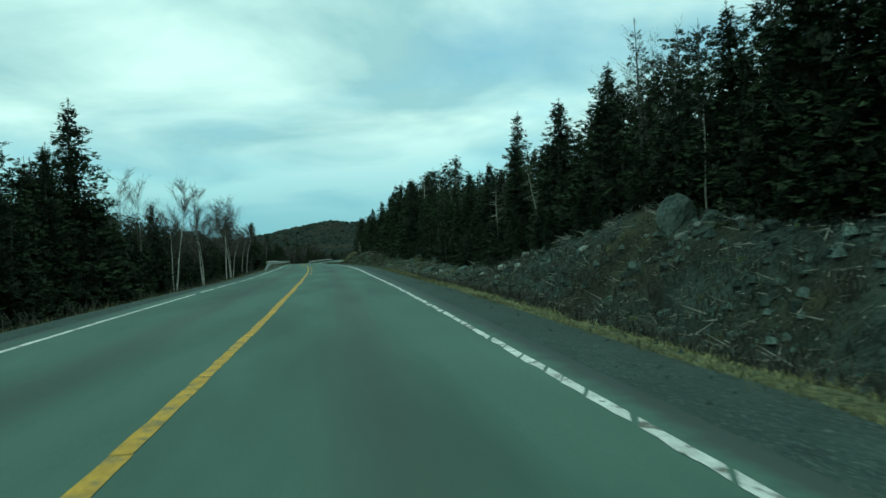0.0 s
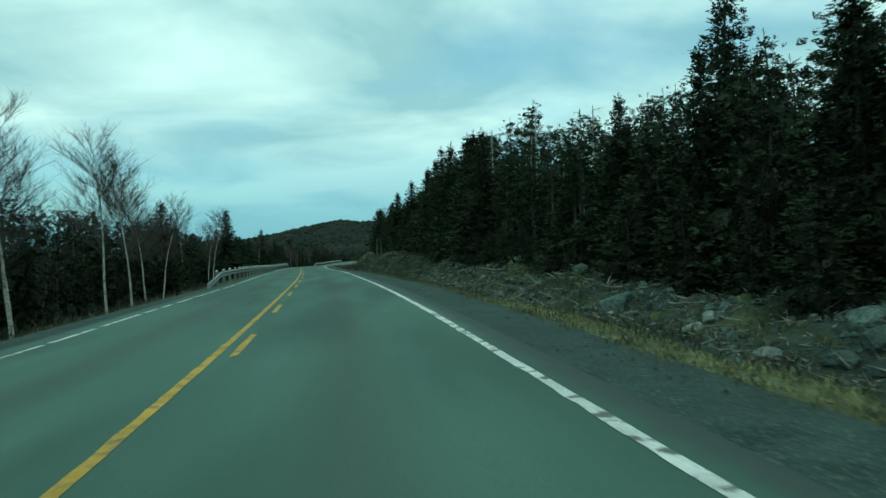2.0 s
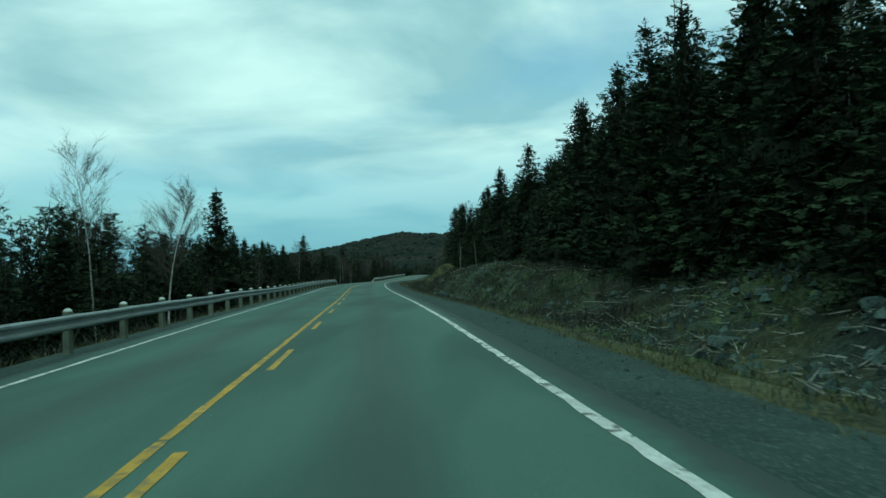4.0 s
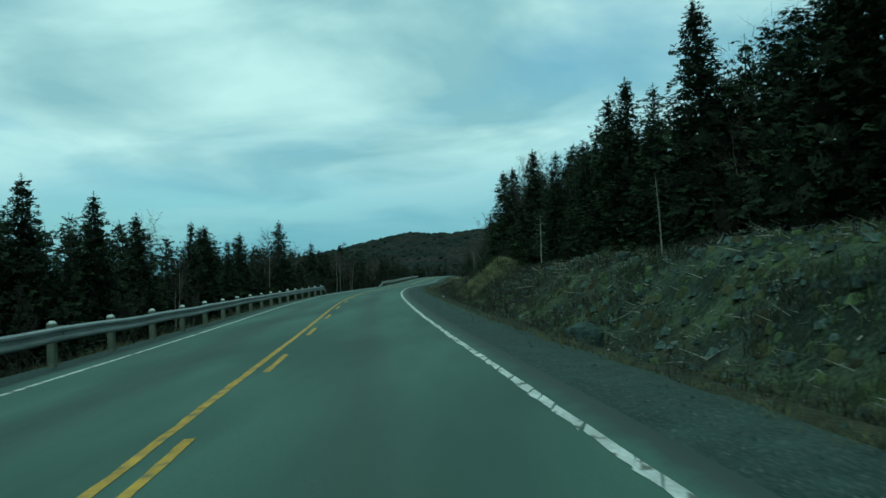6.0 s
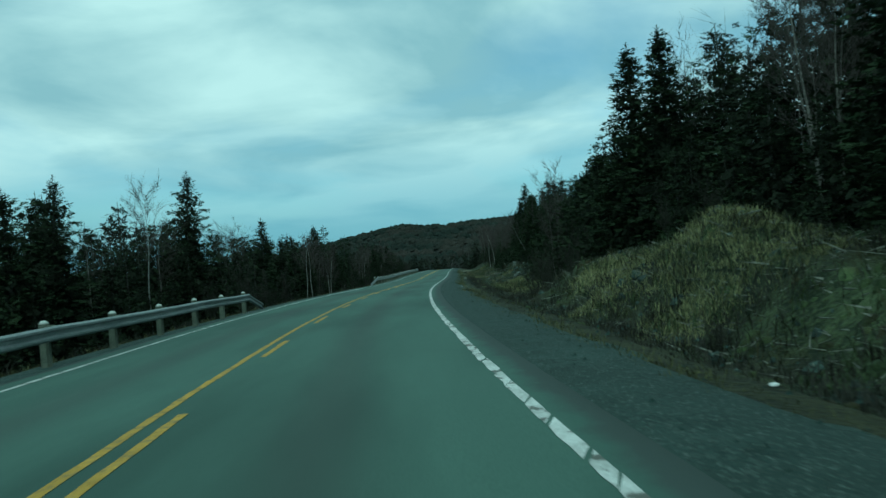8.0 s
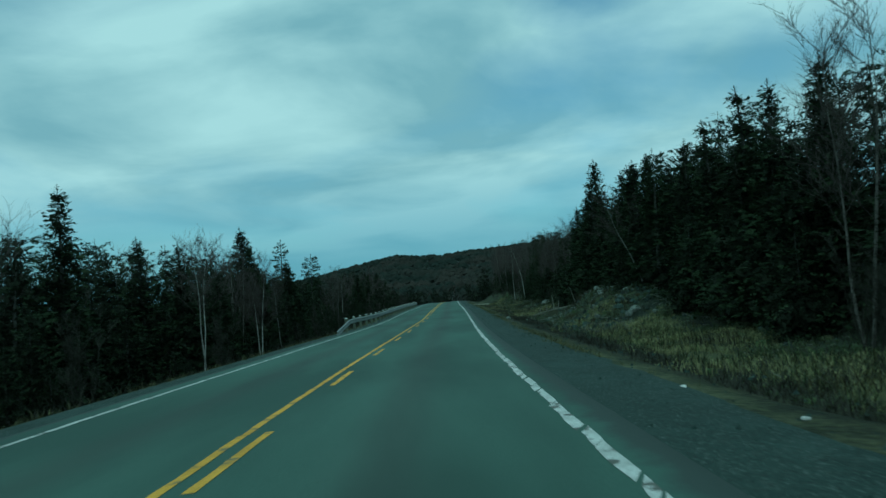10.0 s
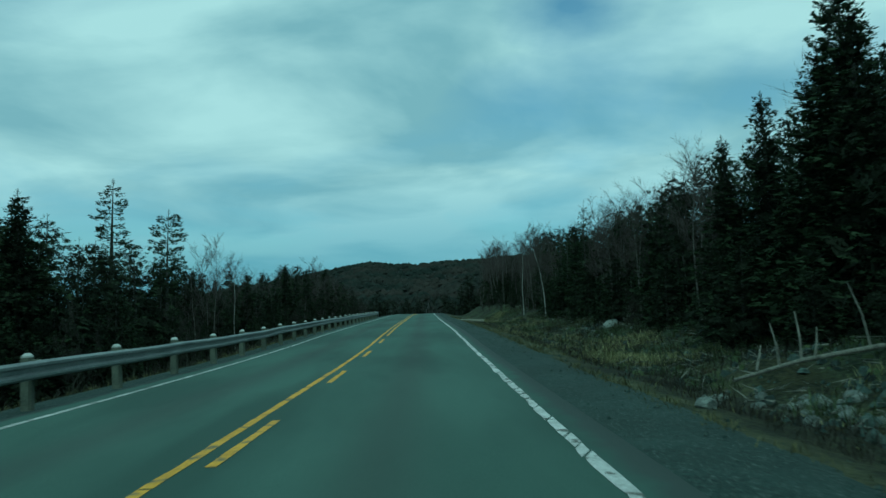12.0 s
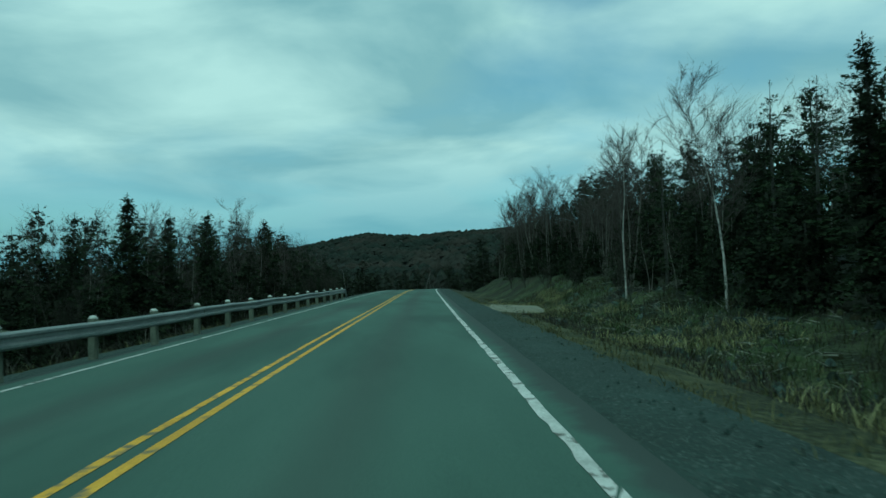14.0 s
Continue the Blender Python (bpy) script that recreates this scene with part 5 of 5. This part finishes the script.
def tufts(name, count, ylo, yhi, olo, ohi, tall, material, label, seed, density=None, blades=7, spread=0.16, thick=1.0):
    """Uncounted grass or brush: clumps of thin blades."""
    r5 = np.random.RandomState(seed)
    y, o = r5.uniform(ylo, yhi, count * 3), r5.uniform(olo, ohi, count * 3)
    if density is not None:
        keep = r5.rand(count * 3) < density(o, y)
        y, o = y[keep], o[keep]
    y, o = y[:count], o[:count]
    n = len(y)
    x, z = xr(y) + o, ground_z(o, y) - 0.03
    k = blades
    bx = np.repeat(x, k) + r5.normal(0, spread * 0.5, n * k)
    by = np.repeat(y, k) + r5.normal(0, spread * 0.5, n * k)
    bz = np.repeat(z, k)
    h = np.repeat(r5.uniform(*tall, n), k) * r5.uniform(0.6, 1.2, n * k)
    a = r5.uniform(0, 6.28, n * k)
    lean = r5.uniform(0.3, 1.3, n * k) * h
    w = (0.004 + 0.010 * h) * thick
    px, py = -np.sin(a) * w, np.cos(a) * w
    mx, my, mz = bx + np.cos(a) * lean * 0.4, by + np.sin(a) * lean * 0.4, bz + h * 0.65
    tx, ty, tz = bx + np.cos(a) * lean, by + np.sin(a) * lean, bz + h
    V = np.stack([np.stack([bx + px, by + py, bz], -1), np.stack([bx - px, by - py, bz], -1), np.stack([mx + px, my + py, mz], -1), np.stack([mx - px, my - py, mz], -1), np.stack([tx, ty, tz], -1)], 1).reshape(-1, 3)
    i = np.arange(n * k) * 5
    quads = np.stack([i, i + 1, i + 3, i + 2], -1).tolist()
    tris = np.stack([i + 2, i + 3, i + 4], -1).tolist()
    return tagged(mesh_object(name, V, quads + tris, [material]), label, "grass", kind="stuff")


def patchy(o, y):
    thick = np.interp(y, [0, 40, 60, 110, 120, 200, 208, 345], [0.4, 0.4, 0.6, 0.5, 0.03, 0.06, 0.8, 0.28])
    return np.clip(vnoise(o / 3.3, y / 6, 14) * 3.2 - 1.2, 0.02, 1) * thick * np.where(o < 8.2, np.interp(y, [206, 214, 264, 276], [1, 0.12, 0.12, 1]), 1.0)


tufts("verge_grass", 8000, 0, 345, 5.0, 9.8, (0.06, 0.22), M_GRASS, "clumps of dead yellow grass on the verge", 3, patchy)
tufts("gold_grass", 2800, 215, 345, 6.6, 11.2, (0.10, 0.32), M_GOLD, "mats of golden dead grass in the ditch", 4, lambda o, y: np.clip(vnoise(o / 2.2, y / 3.5, 61) * 3.4 - 1.6, 0, 1) * np.where((o < 8.2) & (y < 270), 0.1, 1.0), 10, 0.4, 1.3)
tufts("grass_clump", 330, 267, 275, 7.2, 9.8, (0.25, 0.5), M_GOLD, "thick clump of golden dead grass in the ditch", 31, lambda o, y: np.exp(-((o - 8.4) / 0.6) ** 2 - ((y - 270.7) / 1.5) ** 2), 30, 0.45, 0.8)
tufts("verge_litter", 1500, 68, 208, 5.5, 7.4, (0.04, 0.16), M_RUST_TWIG, "thin dead stalks along the edge of the gravel", 35, None, 6, 0.4)
tufts("ditch_brush", 2300, 208, 330, 6.2, 7.8, (0.08, 0.26), M_RUST_TWIG, "dark brown brush along the ditch", 28, lambda o, y: np.clip(vnoise(o / 1.8, y / 4, 65) * 3 - 0.6, 0, 1), 7, 0.4)
tufts("slope_grass", 4600, 212, 248, 8.0, 12.0, (0.06, 0.2), M_GOLD, "tan dead grass over the open slope", 27, lambda o, y: np.clip(vnoise(o / 2.4, y / 3.0, 64) * 3 - 0.7, 0, 1), 9, 0.35)
tufts("strip_grass", 2200, 4, 66, 5.2, 6.8, (0.03, 0.10), M_GOLD, "strip of pale dead grass between gravel and bank", 24, lambda o, y: np.clip(vnoise(o, y / 4, 62) * 2.5 - 0.5, 0, 1), 8, 0.25)
tufts("edge_grass", 3000, 0, 345, 5.05, 5.55, (0.05, 0.16), M_GRASS, "short yellow-green grass along the edge of the gravel", 13, lambda o, y: np.clip(vnoise(o, y / 5, 31) * 2.5 - 0.6, 0, 1), 7, 0.2)
tufts("left_grass", 4200, 0, 345, -7.0, -4.6, (0.06, 0.25), M_GRASS, "thin dead grass below the shoulder", 5)
tufts("low_brush", 2400, 8, 50, 6.3, 10.6, (0.12, 0.38), M_RUST_TWIG, "dark leafless brush over the rocky bank", 26, None, 7, 0.4)
tufts("bank_brush", 7500, 0, 345, 6.6, 13.6, (0.10, 0.38), M_RUST_TWIG, "brown leafless brush on the bank", 6, lambda o, y: np.clip(vnoise(o / 2, y / 4, 21) * 2.2 - 0.6, 0.05, 1) * np.interp(y, [48, 56, 130, 138, 160, 170], [0.6, 0.7, 0.8, 0.4, 0.5, 1]), 7, 0.35)
tufts("mound_grass", 2600, 180, 196, 7.8, 12.0, (0.08, 0.24), M_GOLD, "dry tan grass over the mound", 15, lambda o, y: np.clip(vnoise(o / 1.6, y / 2.4, 63) * 3 - 0.7, 0, 1), 9, 0.3)
tufts("bank_shrubs", 2600, 105, 345, 7.6, 13.4, (0.15, 0.45), M_MOSS, "low olive-green shrubs on the bank", 7, lambda o, y: np.clip(vnoise(o / 2.5, y / 4, 23) * 2.6 - 0.8, 0.02, 1), 12, 0.4)
tufts("heath_clumps", 1000, 108, 206, 7.3, 12.8, (0.14, 0.42), M_RUST_TWIG, "dark brown heath clumps on the bank", 33, lambda o, y: np.clip(vnoise(o / 1.5, y / 2.0, 66) * 4 - 2.0, 0, 1), 24, 0.42)
tufts("juniper_clumps", 700, 108, 340, 7.6, 12.8, (0.14, 0.40), M_MOSS, "low dark green juniper clumps on the bank", 34, lambda o, y: np.clip(vnoise(o / 1.4, y / 1.9, 67) * 4 - 2.1, 0, 1), 26, 0.45)
tufts("left_brush", 5000, 0, 360, -12.5, -6.4, (0.2, 0.8), M_RUST_TWIG, "brown brush under the trees", 8, None, 6, 0.4)
for y, off, top in ((16, 9.6, 0.9), (19, 10.6, 1.5), (22, 8.8, 0.6), (25, 10.4, 1.6), (27.5, 9.0, 0.8), (31, 10.2, 1.7), (34, 9.0, 0.7), (37, 10.8, 1.6), (42, 11.2, 1.5), (47, 11.4, 1.3), (116, 10.4, 1.2), (121, 9.8, 1.2), (157, 10.6, 1.7), (165, 10.0, 1.3), (176, 10.0, 1.3), (152, 8.0, 0.2), (155, 7.8, 0.1), (158, 8.2, 0.4), (161, 7.8, 0.2), (168, 8.0, 0.3), (172, 7.9, 0.2), (179, 8.0, 0.3), (183, 8.2, 0.5), (186, 8.0, 0.4), (198, 9.4, 2.0), (203, 9.0, 1.6), (207, 9.6, 2.0), (211, 9.2, 1.7), (216, 10.2, 2.2), (221, 11.0, 2.4), (205, 11, 3.4), (212, 11.8, 3.6), (219, 12.3, 3.4), (126, 11.2, 2.6), (131, 11.8, 3.6), (136, 12, 3.8), (282, 11.8, 2.2), (322, 11.5, 2.6), (335, 11.8, 2.8), (343, 11.2, 2.8), (352, 10.8, 2.8), (360, 10.5, 2.6), (-1 + 150, 12.4, 3.6), (188, 11.6, 3.6), (193, 12.0, 4.0)):
    plant(rng.choice(ALDER), off, y, top, "leafless rusty-brown alder bush", "bushes on the bank", 1.0)
for y, off, top in ((138, -8.5, 2.2), (150, -8.8, 2.0), (160, -8.4, 1.8), (172, -8.6, 2.0), (207, -7.5, 2.4), (212, -7.2, 2.6), (220, -7.6, 2.4), (228, -8, 2.4), (240, -7.4, 2.0), (270, -8.4, 2.2), (280, -8.0, 2.0), (310, -8.2, 2.0), (356, -7.5, 3.0), (362, -7.0, 3.2), (370, -7.4, 3.4)):
    plant(rng.choice(ALDER), off, y, top, "leafless brown alder bush beyond the shoulder", "bushes below the road", 1.0)

r6 = np.random.RandomState(12)
n = 17000
y = r6.uniform(8, 335, n)
o = r6.uniform(7.6, 13.2, n)
keep = r6.rand(n) < np.interp(y, [0, 15, 48, 60, 100, 125, 150, 190, 205, 236, 240, 262, 285, 330], [1, 1, 0.9, 1, 1, 0.6, 1.0, 0.9, 0.1, 0.1, 0.7, 0.6, 0.4, 0.4])
chips = Shape()
for yy, oo in zip(y[keep], o[keep]):
    p = spot(oo, yy) + Vector((0, 0, 0.05 + 0.1 * r6.rand()))
    a, n = r6.uniform(0, 6.28), 0.08 + 0.55 * r6.rand() ** 2.5
    chips.twig(p, p + Vector((math.cos(a) * n, math.sin(a) * n, r6.uniform(-0.2, 0.6) * n)), r6.uniform(0.02, 0.055))
r6 = np.random.RandomState(15)
stones = Shape()
for yy, oo, n in zip(r6.uniform(8, 330, 26000), r6.uniform(7.4, 13.0, 26000), 0.03 + 0.17 * r6.rand(26000) ** 3.5):
    if r6.rand() > np.interp(yy, [0, 15, 48, 60, 105, 125, 138, 145, 156, 180, 200, 236, 240, 258, 264, 285, 330], [1, 1, 1, 0.9, 0.8, 0.15, 0.6, 0.8, 0.5, 0.2, 0.03, 0.03, 0.8, 0.9, 0.3, 0.35, 0.25]) * np.clip(vnoise(oo / 1.6, yy / 2.0, 51) * 3 - 0.7, 0.05, 1):
        continue
    p, b, a = spot(oo, yy), len(stones.v), r6.uniform(0, 6.28)
    stones.v += [(p.x + n * r6.uniform(0.7, 1.2) * math.cos(a + q), p.y + n * r6.uniform(0.7, 1.2) * math.sin(a + q), p.z - 0.02 + n * r6.uniform(0.0, 0.3)) for q in (0, 1.25, 2.5, 3.8, 5.0)]
    stones.v += [(p.x + n * 0.5 * math.cos(a + q), p.y + n * 0.5 * math.sin(a + q), p.z + n * r6.uniform(0.6, 1.1)) for q in (0.5, 2.6, 4.7)]
    stones.f += [(b, b + 1, b + 5), (b + 1, b + 6, b + 5), (b + 1, b + 2, b + 6), (b + 2, b + 3, b + 6), (b + 3, b + 7, b + 6), (b + 3, b + 4, b + 7), (b + 4, b, b + 7), (b, b + 5, b + 7), (b + 5, b + 6, b + 7)]
r6 = np.random.RandomState(19)
cushions = Shape()
for yy, oo, n in zip(r6.uniform(20, 345, 16000), r6.uniform(6.9, 13.2, 16000), 0.05 + 0.16 * r6.rand(16000) ** 2):
    if r6.rand() > np.clip(vnoise(oo / 1.9, yy / 2.6, 19) * 3 - 0.9, 0.03, 1) * np.interp(yy, [0, 50, 60, 112, 176, 180, 194, 200, 206, 345], [0.1, 0.1, 0.35, 1, 1, 0.15, 0.15, 0.8, 0.6, 0.6]):
        continue
    p, b, a, h = spot(oo, yy), len(cushions.v), r6.uniform(0, 6.28), r6.uniform(0.35, 0.8)
    cushions.v += [(p.x + n * r6.uniform(0.7, 1.3) * math.cos(a + q), p.y + n * r6.uniform(0.7, 1.3) * math.sin(a + q), p.z - 0.10) for q in (0, 1.05, 2.1, 3.14, 4.2, 5.25)]
    cushions.v += [(p.x + n * 0.65 * math.cos(a + q), p.y + n * 0.6 * math.sin(a + q), p.z + n * h * r6.uniform(0.4, 1.0)) for q in (0.3, 1.3, 2.4, 3.4, 4.5, 5.5)]
    cushions.v.append((p.x, p.y, p.z + n * h))
    cushions.f += [(b + i, b + (i + 1) % 6, b + 6 + (i + 1) % 6, b + 6 + i) for i in range(6)] + [(b + 6 + i, b + 6 + (i + 1) % 6, b + 12) for i in range(6)]
cover = cushions.make("moss_cover", M_MOSS)
cover.data.polygons.foreach_set("use_smooth", np.ones(len(cover.data.polygons), bool))
tagged(cover, "cushions of olive moss and crowberry on the bank", "moss", kind="stuff")
tagged(stones.make("rubble", M_RUBBLE), "broken grey stones strewn over the bank", "rubble", kind="stuff")
tagged(chips.make("brushwood", M_DEAD), "bleached brushwood and splinters strewn over the bank", "debris", kind="stuff")

r6 = np.random.RandomState(14)
pebbles = Shape()
for yy, oo, n in zip(r6.uniform(2, 330, 5200), 4.05 + 2.2 * r6.rand(5200) ** 0.8, 0.010 + 0.03 * r6.rand(5200) ** 4):
    b = len(pebbles.v)
    cx, cz = float(xr(yy)) + oo, float(road_z(oo, yy)) - 0.05
    a = r6.uniform(0, 6.28)
    pebbles.v += [(cx + n * math.cos(a + q), yy + n * math.sin(a + q), cz) for q in (0, 1.5, 3.1, 4.6)] + [(cx + n * 0.3, yy, cz + n * 1.1)]
    pebbles.f += [(b, b + 1, b + 4), (b + 1, b + 2, b + 4), (b + 2, b + 3, b + 4), (b + 3, b, b + 4)]
tagged(pebbles.make("loose_gravel", M_GRAVEL), "loose grey stones scattered over the shoulder", "gravel", kind="stuff")

# the gravel mouth of a side track
v, f = [], []
for i, y in enumerate(np.linspace(314, 328, 10)):
    for j, o in enumerate(np.linspace(4.3, 7.8, 9)):
        w = 0.5 * (abs(i - 4.5) / 4.5) * j / 8
        v.append((float(xr(y)) + o, y + (323 - y) * 0.6 * j / 8, max(float(ground_z(o, y)), float(road_z(5, y)) - 0.09 - 0.02 * j) + 0.02 - 0.12 * (i in (0, 9))))
f = sheet(10, 9)
tagged(mesh_object("side_track", v, f, [M_SAND], smooth=True), "pale gravel mouth of a side track", "track", kind="structure")
for off, y in ((5.9, 172.5), (5.3, 215.0), (7.4, 144.2), (7.0, 143.6), (5.6, 212.2)):
    bm = bmesh.new()
    bmesh.ops.create_cube(bm, size=1, matrix=Matrix.Diagonal((0.075, 0.06, 0.035, 1)))
    for vert in bm.verts:
        vert.co += Vector((rng.uniform(-0.012, 0.012), rng.uniform(-0.012, 0.012), rng.uniform(-0.008, 0.008)))
    bmesh.ops.bevel(bm, geom=list(bm.edges), offset=0.008, segments=2, affect="EDGES")
    me = bpy.data.meshes.new("litter")
    bm.to_mesh(me)
    bm.free()
    me.materials.append(M_LITTER)
    ob = new("litter", me)
    ob.location = spot(off, y) + Vector((0, 0, 0.03))
    tagged(ob, "small crumpled white scrap of litter on the gravel", "litter", "litter")
